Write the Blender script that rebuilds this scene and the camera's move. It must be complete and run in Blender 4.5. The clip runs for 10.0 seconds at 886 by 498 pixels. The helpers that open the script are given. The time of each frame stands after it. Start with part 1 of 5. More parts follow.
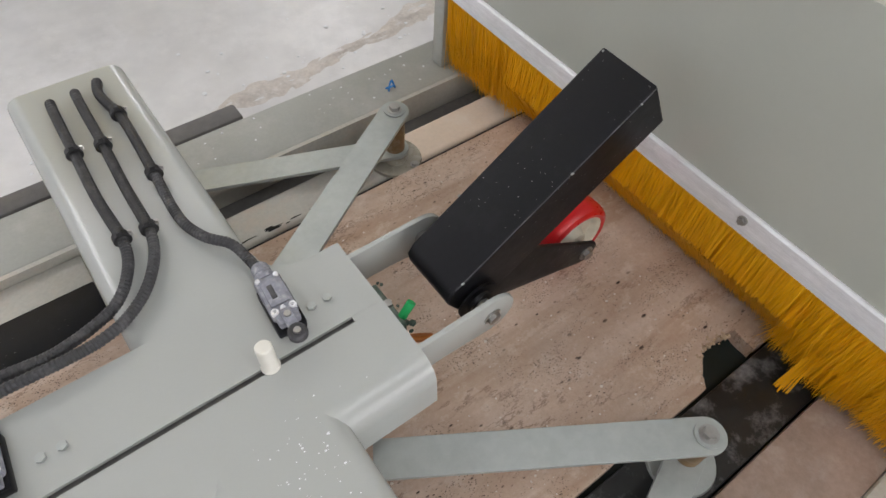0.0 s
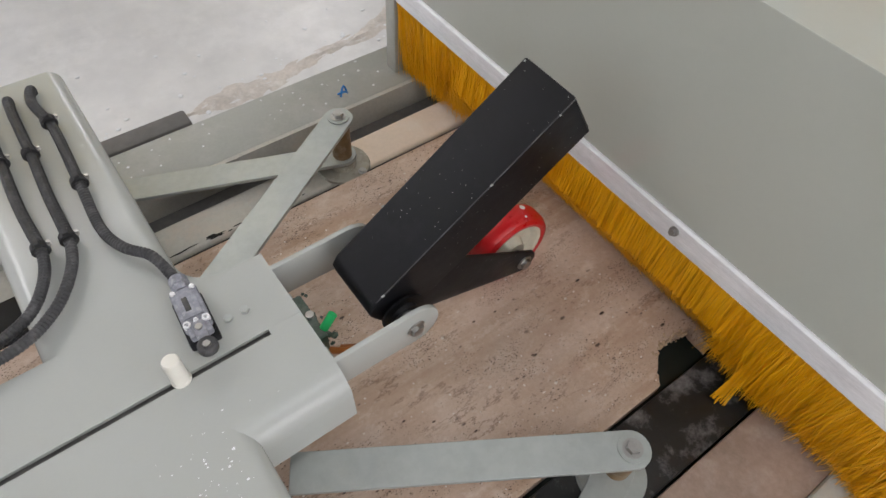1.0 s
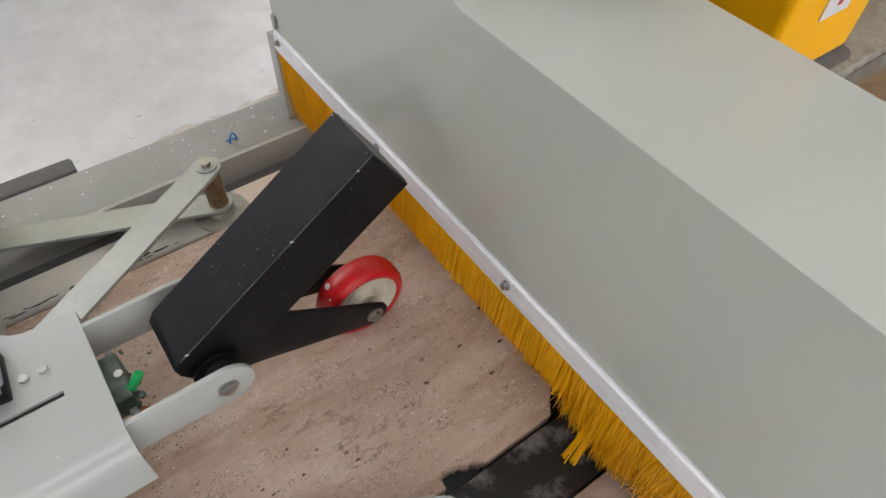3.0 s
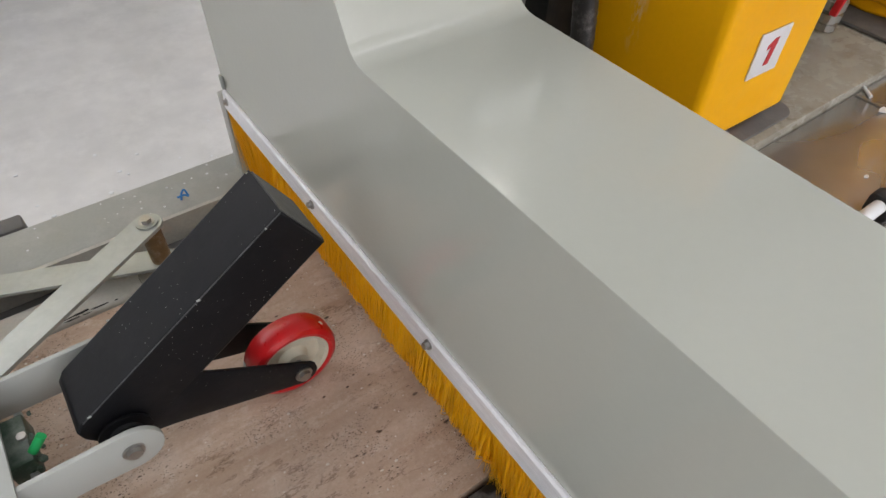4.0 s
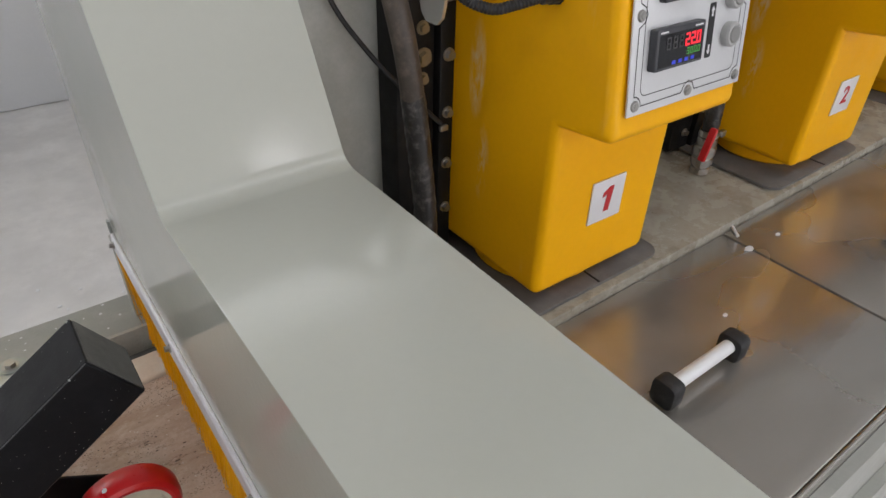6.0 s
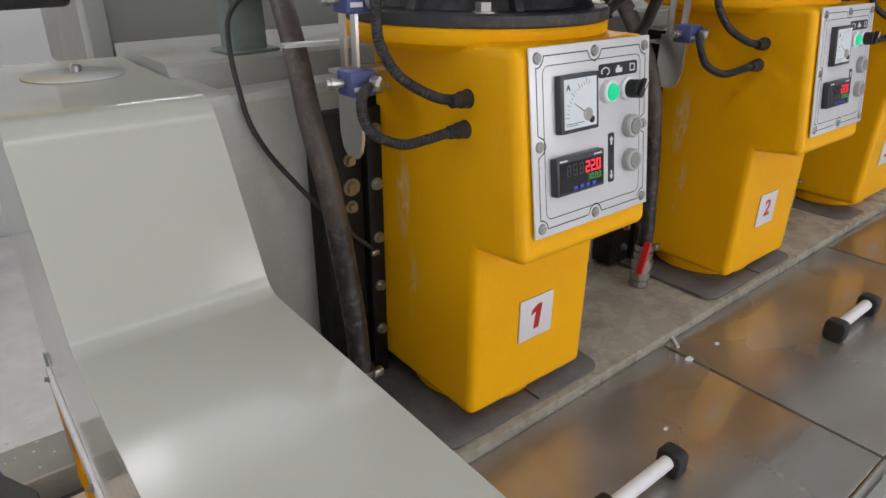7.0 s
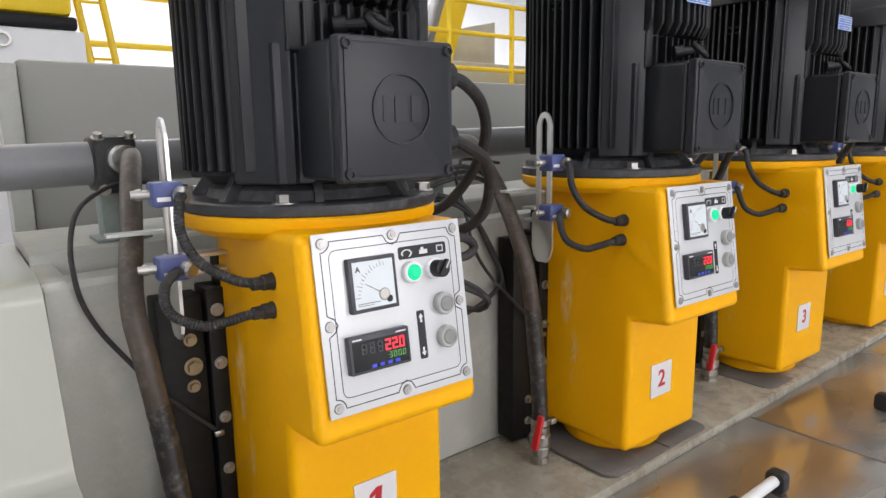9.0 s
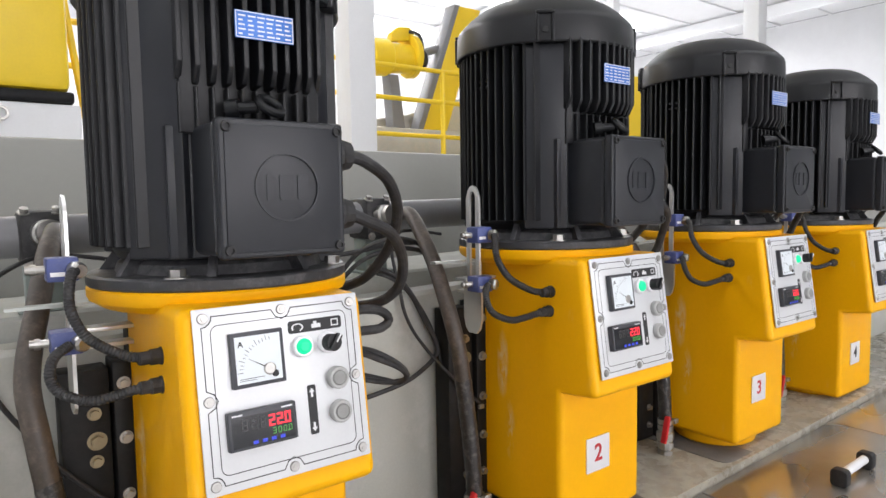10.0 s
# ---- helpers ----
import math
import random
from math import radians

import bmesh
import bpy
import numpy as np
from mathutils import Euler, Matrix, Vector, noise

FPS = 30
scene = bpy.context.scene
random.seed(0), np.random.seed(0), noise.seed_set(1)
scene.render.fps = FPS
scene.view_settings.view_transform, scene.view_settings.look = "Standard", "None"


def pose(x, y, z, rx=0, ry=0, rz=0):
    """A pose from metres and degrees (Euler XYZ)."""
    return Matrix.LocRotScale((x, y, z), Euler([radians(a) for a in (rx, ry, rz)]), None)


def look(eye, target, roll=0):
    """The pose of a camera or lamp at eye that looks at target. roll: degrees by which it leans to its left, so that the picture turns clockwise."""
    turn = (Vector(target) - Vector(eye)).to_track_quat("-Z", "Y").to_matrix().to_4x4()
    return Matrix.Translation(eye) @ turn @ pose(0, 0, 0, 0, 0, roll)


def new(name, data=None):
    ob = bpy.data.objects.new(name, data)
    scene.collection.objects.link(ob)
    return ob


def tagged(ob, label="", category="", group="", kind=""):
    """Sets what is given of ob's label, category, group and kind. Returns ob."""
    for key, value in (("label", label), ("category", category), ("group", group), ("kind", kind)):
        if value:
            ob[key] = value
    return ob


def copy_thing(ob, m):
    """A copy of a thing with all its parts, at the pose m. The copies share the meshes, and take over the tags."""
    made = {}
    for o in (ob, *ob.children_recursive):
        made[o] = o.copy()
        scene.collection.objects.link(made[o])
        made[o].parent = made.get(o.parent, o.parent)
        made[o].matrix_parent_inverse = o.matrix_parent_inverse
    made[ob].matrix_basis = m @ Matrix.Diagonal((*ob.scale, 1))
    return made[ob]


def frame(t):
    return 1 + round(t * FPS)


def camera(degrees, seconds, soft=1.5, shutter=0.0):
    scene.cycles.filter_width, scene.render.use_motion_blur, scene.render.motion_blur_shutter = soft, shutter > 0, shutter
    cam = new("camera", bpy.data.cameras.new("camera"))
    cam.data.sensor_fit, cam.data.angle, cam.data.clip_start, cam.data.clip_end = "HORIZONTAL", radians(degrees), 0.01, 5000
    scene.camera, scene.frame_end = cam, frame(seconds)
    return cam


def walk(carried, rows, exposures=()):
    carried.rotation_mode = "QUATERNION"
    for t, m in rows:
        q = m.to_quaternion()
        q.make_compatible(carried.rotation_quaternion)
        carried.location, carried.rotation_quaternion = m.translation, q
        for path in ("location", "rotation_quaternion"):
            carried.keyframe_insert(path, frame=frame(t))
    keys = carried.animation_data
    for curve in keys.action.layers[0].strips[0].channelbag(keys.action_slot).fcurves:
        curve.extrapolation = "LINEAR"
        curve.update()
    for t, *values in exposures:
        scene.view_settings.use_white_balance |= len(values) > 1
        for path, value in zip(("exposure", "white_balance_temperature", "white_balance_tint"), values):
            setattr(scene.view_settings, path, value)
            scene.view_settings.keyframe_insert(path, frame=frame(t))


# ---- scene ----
cam = camera(69.3, 10.0)
PATH = [
    (0, (-1.396, -0.149, 0.6), (-0.629, 0.751, -1.013), 4.7),
    (0.5, (-1.35, -0.171, 0.603), (-0.58, 0.726, -1.01), 4.9),
    (1, (-1.297, -0.199, 0.608), (-0.538, 0.704, -1.007), 4.5),
    (1.5, (-1.233, -0.235, 0.613), (-0.482, 0.676, -1.002), 4.0),
    (2, (-1.169, -0.269, 0.617), (-0.427, 0.658, -0.993), 3.3),
    (2.5, (-1.108, -0.298, 0.622), (-0.36, 0.652, -0.971), 2.9),
    (4, (-0.952, -0.384, 0.618), (-0.125, 0.72, -0.83), 1.9),
    (4.5, (-0.893, -0.418, 0.619), (-0.037, 0.744, -0.765), 1.5),
    (5, (-0.841, -0.454, 0.619), (0.047, 0.769, -0.691), 1.2),
    (5.5, (-0.794, -0.486, 0.627), (0.128, 0.784, -0.612), 1.1),
    (5.7, (-0.778, -0.493, 0.637), (0.167, 0.786, -0.575), 1.5),
    (6.8, (-0.72, -0.551, 0.664), (0.398, 0.836, -0.246), 0.6),
    (7, (-0.701, -0.562, 0.669), (0.438, 0.849, -0.176), 0.6),
    (7.5, (-0.654, -0.599, 0.685), (0.513, 0.865, -0.02), 0.3),
    (8, (-0.6, -0.65, 0.683), (0.583, 0.862, 0.122), -0.2),
    (8.5, (-0.546, -0.694, 0.688), (0.649, 0.842, 0.226), -0.4),
    (9, (-0.48, -0.75, 0.688), (0.718, 0.812, 0.337), -0.8),
    (9.5, (-0.42, -0.801, 0.697), (0.781, 0.778, 0.445), -0.9),
    (10, (-0.355, -0.859, 0.7), (0.846, 0.734, 0.551), -0.9),
]
walk(cam, [(t, look(eye, target, roll)) for t, eye, target, roll in PATH], [(0.0, -0.42), (1.5, -0.40), (2.5, -0.36), (4.0, -0.46), (5.5, -0.74), (7.0, -0.78), (8.0, -0.58), (9.0, -0.36), (10.0, -0.22)])


# ---- world and light: a closed white hall lit by skylight strips, high-bay lamps and added side fills ----
world = bpy.data.worlds.new("hall_air")
world.use_nodes = True
world.node_tree.nodes["Background"].inputs[0].default_value = (0.88, 0.90, 1.0, 1)
world.node_tree.nodes["Background"].inputs[1].default_value = 0.35
scene.world = world


def area(name, loc, sx, sy, watts, color=(1, 1, 1), aim=None):
    d = bpy.data.lights.new(name, "AREA")
    d.shape, d.size, d.size_y, d.energy, d.color = "RECTANGLE", sx, sy, watts, color
    ob = new(name, d)
    ob.matrix_world = look(loc, aim or (loc[0], loc[1] + 0.001, loc[2] - 1))
    return ob


area("skylight_lamp", (-4.2, 8.0, 6.7), 10.0, 1.6, 520, (0.99, 0.955, 1.0))
area("skylight_lamp", (-2.0, -3.2, 6.7), 14.0, 1.2, 80, (0.99, 0.955, 1.0))
area("skylight_lamp", (11.5, 14.0, 6.7), 18.0, 1.6, 2250, (0.99, 0.955, 1.0))
area("bay_lamp", (3.6, 4.7, 6.0), 0.4, 0.4, 15, (1.0, 0.99, 0.96))
# Added south fill that brightens the near faces; this wall has no gate.
area("south_fill", (0.5, -8.7, 2.2), 12.0, 4.5, 560, (1.0, 0.965, 1.0), (0.3, 0.0, 1.0))
# Added west fill for the hood's front face; this wall has no window.
area("window_and_fill", (-11.6, 1.0, 2.6), 9.0, 3.2, 68, (0.99, 0.955, 1.0), (0.0, 0.6, 0.2))

# Tall south window, placed by the streak it mirrors on the hump.
area("window_and_fill", (3.1, -8.85, 3.3), 0.8, 4.6, 120, (1.0, 0.965, 1.0), (-0.6, 0.2, 0.3))

# ---- materials ----


def nodes_of(name):
    m = bpy.data.materials.new(name)
    m.use_nodes = True
    nt = m.node_tree
    return m, nt, nt.nodes["Principled BSDF"]


def link(nt, a, b):
    nt.links.new(a, b)


def tex_noise(nt, coord, scale, detail=4.0, rough=0.55, stretch=None):
    n = nt.nodes.new("ShaderNodeTexNoise")
    n.inputs["Scale"].default_value, n.inputs["Detail"].default_value, n.inputs["Roughness"].default_value = scale, detail, rough
    if stretch:
        mp = nt.nodes.new("ShaderNodeMapping")
        mp.inputs["Scale"].default_value = stretch
        link(nt, coord, mp.inputs["Vector"])
        coord = mp.outputs["Vector"]
    link(nt, coord, n.inputs["Vector"])
    return n.outputs["Fac"]


def ramp(nt, fac, stops):
    r = nt.nodes.new("ShaderNodeValToRGB")
    e = r.color_ramp.elements
    while len(e) < len(stops):
        e.new(0.5)
    for el, (p, c) in zip(e, stops):
        el.position, el.color = p, (*c, 1) if len(c) == 3 else c
    link(nt, fac, r.inputs["Fac"])
    return r.outputs["Color"]


def mix(nt, fac, a, b, mode="MIX"):
    m = nt.nodes.new("ShaderNodeMix")
    m.data_type, m.blend_type = "RGBA", mode
    for sock, v in ((m.inputs["Factor"], fac), (m.inputs["A"], a), (m.inputs["B"], b)):
        if isinstance(v, (int, float)):
            sock.default_value = v
        elif isinstance(v, tuple):
            sock.default_value = (*v, 1)
        else:
            link(nt, v, sock)
    return m.outputs["Result"]


def bump(nt, height, strength, distance, bsdf, prev=None):
    b = nt.nodes.new("ShaderNodeBump")
    b.inputs["Strength"].default_value, b.inputs["Distance"].default_value = strength, distance
    link(nt, height, b.inputs["Height"])
    if prev:
        link(nt, prev, b.inputs["Normal"])
    link(nt, b.outputs["Normal"], bsdf.inputs["Normal"])
    return b.outputs["Normal"]


def surface(name, base, rough=0.5, metal=0.0, var=0.08, big=3.0, fine=60.0, relief=0.15, relief_d=0.001, dust=0.0, dust_col=(0.62, 0.6, 0.57), speck=0.0, coat=0.0, stretch=None, spec=0.5, gloss_var=1.0, speck_r=0.09, streak=None, rubs=()):
    """A painted, cast or bare surface: tint at two scales, uneven gloss, fine relief, dust in patches and pale specks."""
    m, nt, b = nodes_of(name)
    co = nt.nodes.new("ShaderNodeTexCoord").outputs["Object"]
    n1, n2 = tex_noise(nt, co, big, 5, 0.6, stretch), tex_noise(nt, co, fine, 3, 0.6, stretch)
    dark, light = tuple(c * (1 - var) for c in base), tuple(min(1, c * (1 + var)) for c in base)
    col = ramp(nt, n1, [(0.3, dark), (0.7, light)])
    col = mix(nt, 0.35, col, ramp(nt, n2, [(0.35, dark), (0.65, light)]))
    if dust:
        n3 = tex_noise(nt, co, big * 2.3, 8, 0.72)
        col = mix(nt, ramp(nt, n3, [(0.5, (0, 0, 0)), (0.78, (dust,) * 3)]), col, dust_col)
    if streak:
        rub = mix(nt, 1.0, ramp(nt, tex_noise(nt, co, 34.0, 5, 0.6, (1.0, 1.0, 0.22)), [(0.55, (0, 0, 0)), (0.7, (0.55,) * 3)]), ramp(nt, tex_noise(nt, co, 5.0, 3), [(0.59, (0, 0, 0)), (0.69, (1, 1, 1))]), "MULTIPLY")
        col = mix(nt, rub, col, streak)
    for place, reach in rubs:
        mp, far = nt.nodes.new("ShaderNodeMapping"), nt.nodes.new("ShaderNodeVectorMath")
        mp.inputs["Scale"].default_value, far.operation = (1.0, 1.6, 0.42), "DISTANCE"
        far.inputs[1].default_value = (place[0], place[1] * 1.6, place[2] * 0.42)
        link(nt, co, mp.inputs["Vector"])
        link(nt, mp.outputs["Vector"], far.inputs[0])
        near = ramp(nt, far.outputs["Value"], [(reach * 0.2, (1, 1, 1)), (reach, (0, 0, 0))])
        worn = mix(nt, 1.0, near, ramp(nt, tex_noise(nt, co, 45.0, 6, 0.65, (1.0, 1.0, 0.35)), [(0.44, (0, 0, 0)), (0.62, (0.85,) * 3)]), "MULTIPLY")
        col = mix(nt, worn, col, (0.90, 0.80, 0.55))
    if speck:
        v = nt.nodes.new("ShaderNodeTexVoronoi")
        v.inputs["Scale"].default_value, v.inputs["Randomness"].default_value = speck, 1.0
        link(nt, co, v.inputs["Vector"])
        gate = ramp(nt, tex_noise(nt, co, 9.0, 2), [(0.5, (0, 0, 0)), (0.62, (1, 1, 1))])
        spot = ramp(nt, v.outputs["Distance"], [(speck_r, (0.8, 0.8, 0.8)), (speck_r * 1.5, (0, 0, 0))])
        col = mix(nt, mix(nt, 1.0, spot, gate, "MULTIPLY"), col, (0.55, 0.55, 0.53))
    link(nt, col, b.inputs["Base Color"])
    link(nt, ramp(nt, tex_noise(nt, co, big * 4, 6, 0.65), [(0.3, (max(0.03, rough - 0.08 * gloss_var),) * 3), (0.75, (min(1, rough + 0.12 * gloss_var),) * 3)]), b.inputs["Roughness"])
    b.inputs["Metallic"].default_value = metal
    b.inputs["Specular IOR Level"].default_value = spec
    b.inputs["Coat Weight"].default_value = coat
    b.inputs["Coat Roughness"].default_value = 0.12
    bump(nt, n2, relief, relief_d, b)
    return m


def glow(name, color, strength):
    m, nt, b = nodes_of(name)
    b.inputs["Base Color"].default_value = (*color, 1)
    b.inputs["Emission Color"].default_value, b.inputs["Emission Strength"].default_value = (*color, 1), strength
    return m


def travertine():
    m, nt, b = nodes_of("travertine")
    co = nt.nodes.new("ShaderNodeTexCoord").outputs["Object"]
    big = tex_noise(nt, co, 2.2, 8, 0.6, (1.0, 2.6, 1.0))
    bands = tex_noise(nt, co, 5.0, 6, 0.65, (0.6, 3.0, 1.0))
    grain = tex_noise(nt, co, 140, 3, 0.6)
    col = ramp(nt, big, [(0.3, (0.42, 0.28, 0.19)), (0.5, (0.60, 0.455, 0.35)), (0.7, (0.70, 0.575, 0.47))])
    col = mix(nt, 0.5, col, ramp(nt, bands, [(0.34, (0.40, 0.25, 0.155)), (0.52, (0.63, 0.475, 0.365)), (0.7, (0.72, 0.60, 0.50))]))
    col = mix(nt, 0.25, col, ramp(nt, grain, [(0.3, (0.33, 0.22, 0.16)), (0.7, (0.6, 0.47, 0.38))]))
    # rusty bedding streaks
    rust = tex_noise(nt, co, 3.2, 6, 0.62, (0.35, 3.4, 1.0))
    col = mix(nt, ramp(nt, rust, [(0.52, (0, 0, 0)), (0.66, (0.6,) * 3)]), col, (0.34, 0.20, 0.11))
    # milky dust
    col = mix(nt, ramp(nt, tex_noise(nt, co, 6.0, 9, 0.75), [(0.5, (0, 0, 0)), (0.8, (0.45,) * 3)]), col, (0.6, 0.53, 0.47))
    # pale crust and darker damp blotches
    col = mix(nt, ramp(nt, tex_noise(nt, co, 11.0, 8, 0.7, (1.0, 1.5, 1.0)), [(0.46, (0, 0, 0)), (0.62, (0.35,) * 3)]), col, (0.46, 0.32, 0.23))
    col = mix(nt, ramp(nt, tex_noise(nt, co, 26.0, 8, 0.75, (1.0, 1.4, 1.0)), [(0.52, (0, 0, 0)), (0.68, (0.6,) * 3)]), col, (0.72, 0.62, 0.53))
    # pores: clusters of small elongated pits
    warp = nt.nodes.new("ShaderNodeMapping")
    warp.inputs["Scale"].default_value, warp.inputs["Rotation"].default_value = (0.62, 1.3, 1.0), (0, 0, 0.25)
    link(nt, co, warp.inputs["Vector"])
    heights = None
    for scale, size, gate_scale, gate0 in ((320.0, 0.30, 9.0, 0.50), (160.0, 0.21, 7.0, 0.52), (70.0, 0.16, 6.0, 0.51), (27.0, 0.10, 3.5, 0.49)):
        v = nt.nodes.new("ShaderNodeTexVoronoi")
        v.inputs["Scale"].default_value = scale
        bend = mix(nt, 0.012, warp.outputs["Vector"], nt.nodes.new("ShaderNodeTexNoise").outputs["Color"])
        link(nt, bend, v.inputs["Vector"])
        gate = ramp(nt, tex_noise(nt, co, gate_scale, 5, 0.7, (0.8, 1.8, 1)), [(gate0, (0, 0, 0)), (gate0 + 0.08, (1, 1, 1))])
        pit = mix(nt, 1.0, ramp(nt, v.outputs["Distance"], [(size * 0.62, (1, 1, 1)), (size, (0, 0, 0))]), gate, "MULTIPLY")
        heights = pit if heights is None else mix(nt, 1.0, heights, pit, "LIGHTEN")
    # fine open seams that follow the bedding
    seam = nt.nodes.new("ShaderNodeMath")
    seam.operation = "ABSOLUTE"
    shift = nt.nodes.new("ShaderNodeMath")
    shift.operation = "SUBTRACT"
    shift.inputs[1].default_value = 0.5
    link(nt, tex_noise(nt, co, 4.0, 9, 0.7, (0.8, 2.2, 1.0)), shift.inputs[0])
    link(nt, shift.outputs[0], seam.inputs[0])
    vein = mix(nt, 1.0, ramp(nt, seam.outputs[0], [(0.0, (0.75,) * 3), (0.012, (0, 0, 0))]), ramp(nt, tex_noise(nt, co, 9.0, 4), [(0.48, (0, 0, 0)), (0.6, (1, 1, 1))]), "MULTIPLY")
    col = mix(nt, vein, col, (0.16, 0.09, 0.055))
    col = mix(nt, heights, col, (0.065, 0.04, 0.028))
    link(nt, col, b.inputs["Base Color"])
    b.inputs["Roughness"].default_value = 0.62
    inv = ramp(nt, heights, [(0.0, (1, 1, 1)), (1.0, (0, 0, 0))])
    nrm = bump(nt, inv, 0.8, 0.003, b)
    nrm = bump(nt, bands, 0.3, 0.004, b, nrm)
    bump(nt, tex_noise(nt, co, 34.0, 8, 0.7), 0.45, 0.004, b, nrm)
    return m


def wet_steel():
    """Stainless sheet under a film of muddy water: calm glossy pools, ripples and duller drying patches."""
    m, nt, b = nodes_of("wet_stainless_sheet")
    co = nt.nodes.new("ShaderNodeTexCoord").outputs["Object"]
    pool = tex_noise(nt, co, 2.6, 2, 0.5, (0.7, 1.6, 1.0))
    mud = tex_noise(nt, co, 4.0, 3, 0.55)
    col = ramp(nt, pool, [(0.35, (0.34, 0.315, 0.28)), (0.65, (0.48, 0.465, 0.44))])
    col = mix(nt, ramp(nt, mud, [(0.5, (0, 0, 0)), (0.75, (0.6,) * 3)]), col, (0.27, 0.235, 0.19))
    link(nt, col, b.inputs["Base Color"])
    link(nt, ramp(nt, pool, [(0.38, (0.19,) * 3), (0.56, (0.29,) * 3), (0.7, (0.42,) * 3)]), b.inputs["Roughness"])
    b.inputs["Metallic"].default_value = 0.7
    b.inputs["Coat Weight"].default_value, b.inputs["Coat Roughness"].default_value = 0.3, 0.06
    n1 = bump(nt, tex_noise(nt, co, 16.0, 4, 0.6, (0.5, 2.0, 1.0)), 0.3, 0.003, b)
    bump(nt, tex_noise(nt, co, 90.0, 3, 0.6), 0.10, 0.001, b, n1)
    return m


BEIGE = surface("beige_machine_paint", (0.418, 0.432, 0.405), 0.19, var=0.015, big=2.0, fine=200, relief=0.06, relief_d=0.0006, gloss_var=0.15)
BEIGE_GLOSS = surface("glossy_beige_hood_paint", (0.470, 0.482, 0.425), 0.13, var=0.015, big=2.0, fine=95, relief=0.22, relief_d=0.0006, gloss_var=0.15)
BEIGE_DUSTY = surface("dusty_beige_paint", (0.392, 0.398, 0.36), 0.42, var=0.07, big=3.0, fine=180, relief=0.12, dust=0.55)
BEIGE_STAINED = surface("stained_beige_paint", (0.33, 0.31, 0.255), 0.26, var=0.16, big=5.0, fine=70, relief=0.12, dust=0.85, dust_col=(0.15, 0.12, 0.085), gloss_var=1.4)
BEIGE_WORN = surface("worn_beige_paint", (0.50, 0.485, 0.43), 0.5, var=0.14, big=5.0, fine=150, relief=0.2, dust=0.8, dust_col=(0.62, 0.5, 0.4))
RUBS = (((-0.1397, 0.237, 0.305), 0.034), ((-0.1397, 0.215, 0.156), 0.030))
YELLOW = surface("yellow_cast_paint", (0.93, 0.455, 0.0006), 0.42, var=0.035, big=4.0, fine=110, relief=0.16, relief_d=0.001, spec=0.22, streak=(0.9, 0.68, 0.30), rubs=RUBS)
YELLOW_FAR = surface("yellow_steel_paint", (0.86, 0.60, 0.02), 0.4, var=0.05)
MOTOR = surface("black_motor_paint", (0.0075, 0.0082, 0.0098), 0.38, var=0.12, big=6, fine=200, relief=0.10, spec=0.36, gloss_var=0.3)
MOTOR_SHEEN = surface("satin_motor_paint", (0.015, 0.0165, 0.0205), 0.36, var=0.08, big=5, fine=240, relief=0.08, relief_d=0.0005, spec=0.40, gloss_var=0.25)
FLANGE = surface("dusty_black_casting", (0.035, 0.036, 0.04), 0.5, var=0.2, big=8, fine=150, relief=0.3, dust=0.5, dust_col=(0.28, 0.28, 0.28))
BLACK_STEEL = surface("black_painted_steel", (0.006, 0.0063, 0.0078), 0.42, var=0.2, big=5, fine=120, relief=0.15, spec=0.21, dust=0.05, dust_col=(0.16, 0.16, 0.17), speck=130, speck_r=0.06)
SLIDE = surface("oily_black_steel", (0.008, 0.008, 0.008), 0.5, var=0.3, big=9, fine=90, relief=0.3, spec=0.25, dust=0.15, dust_col=(0.1, 0.09, 0.08))
RUBBER = surface("black_rubber", (0.018, 0.018, 0.019), 0.6, var=0.2, big=20, fine=200, relief=0.2, dust=0.3, dust_col=(0.16, 0.15, 0.14))
HOSE = surface("grimy_rubber_hose", (0.055, 0.043, 0.034), 0.5, var=0.3, big=12, fine=120, relief=0.2, dust=0.7, dust_col=(0.21, 0.165, 0.13))
TAPE = surface("scuffed_black_tape", (0.018, 0.017, 0.017), 0.38, var=0.3, big=25, fine=160, relief=0.35, dust=0.45, dust_col=(0.34, 0.32, 0.30))
CONDUIT = surface("grey_conduit", (0.04, 0.04, 0.042), 0.6, var=0.2, big=14, fine=160, relief=0.2, dust=0.5, dust_col=(0.22, 0.215, 0.21))
RAIL_RUBBER = surface("dusty_black_belt", (0.016, 0.018, 0.019), 0.42, var=0.3, big=5.5, fine=90, relief=0.3, dust=0.7, dust_col=(0.55, 0.55, 0.56))
BELT = surface("dark_green_belt", (0.006, 0.014, 0.012), 0.5, var=0.2, big=8, fine=120)
ZINC = surface("zinc_plated_steel", (0.40, 0.425, 0.405), 0.36, 0.45, var=0.12, big=9, fine=60, relief=0.1, dust=0.3, dust_col=(0.50, 0.51, 0.48), gloss_var=1.0)
ALU = surface("brushed_aluminium", (0.86, 0.86, 0.88), 0.36, 0.2, var=0.14, big=10, fine=70, relief=0.25, stretch=(8, 1, 8), dust=0.25, dust_col=(0.5, 0.5, 0.5))
BRIGHT_ZINC = surface("bright_zinc", (0.62, 0.62, 0.60), 0.30, 0.8, var=0.05, big=8, fine=200, relief=0.02, relief_d=0.0003, gloss_var=0.4)
CRUMB = surface("pale_stone_crumb", (0.70, 0.64, 0.57), 0.8, var=0.2, big=30)
CRUST = surface("tan_stone_crust", (0.50, 0.37, 0.25), 0.8, var=0.3, big=60, fine=300, relief=0.4)
SLEEVE = surface("matt_black_sleeve", (0.020, 0.020, 0.021), 0.55, var=0.25, big=30, fine=200, relief=0.25, dust=0.5, dust_col=(0.13, 0.125, 0.12))
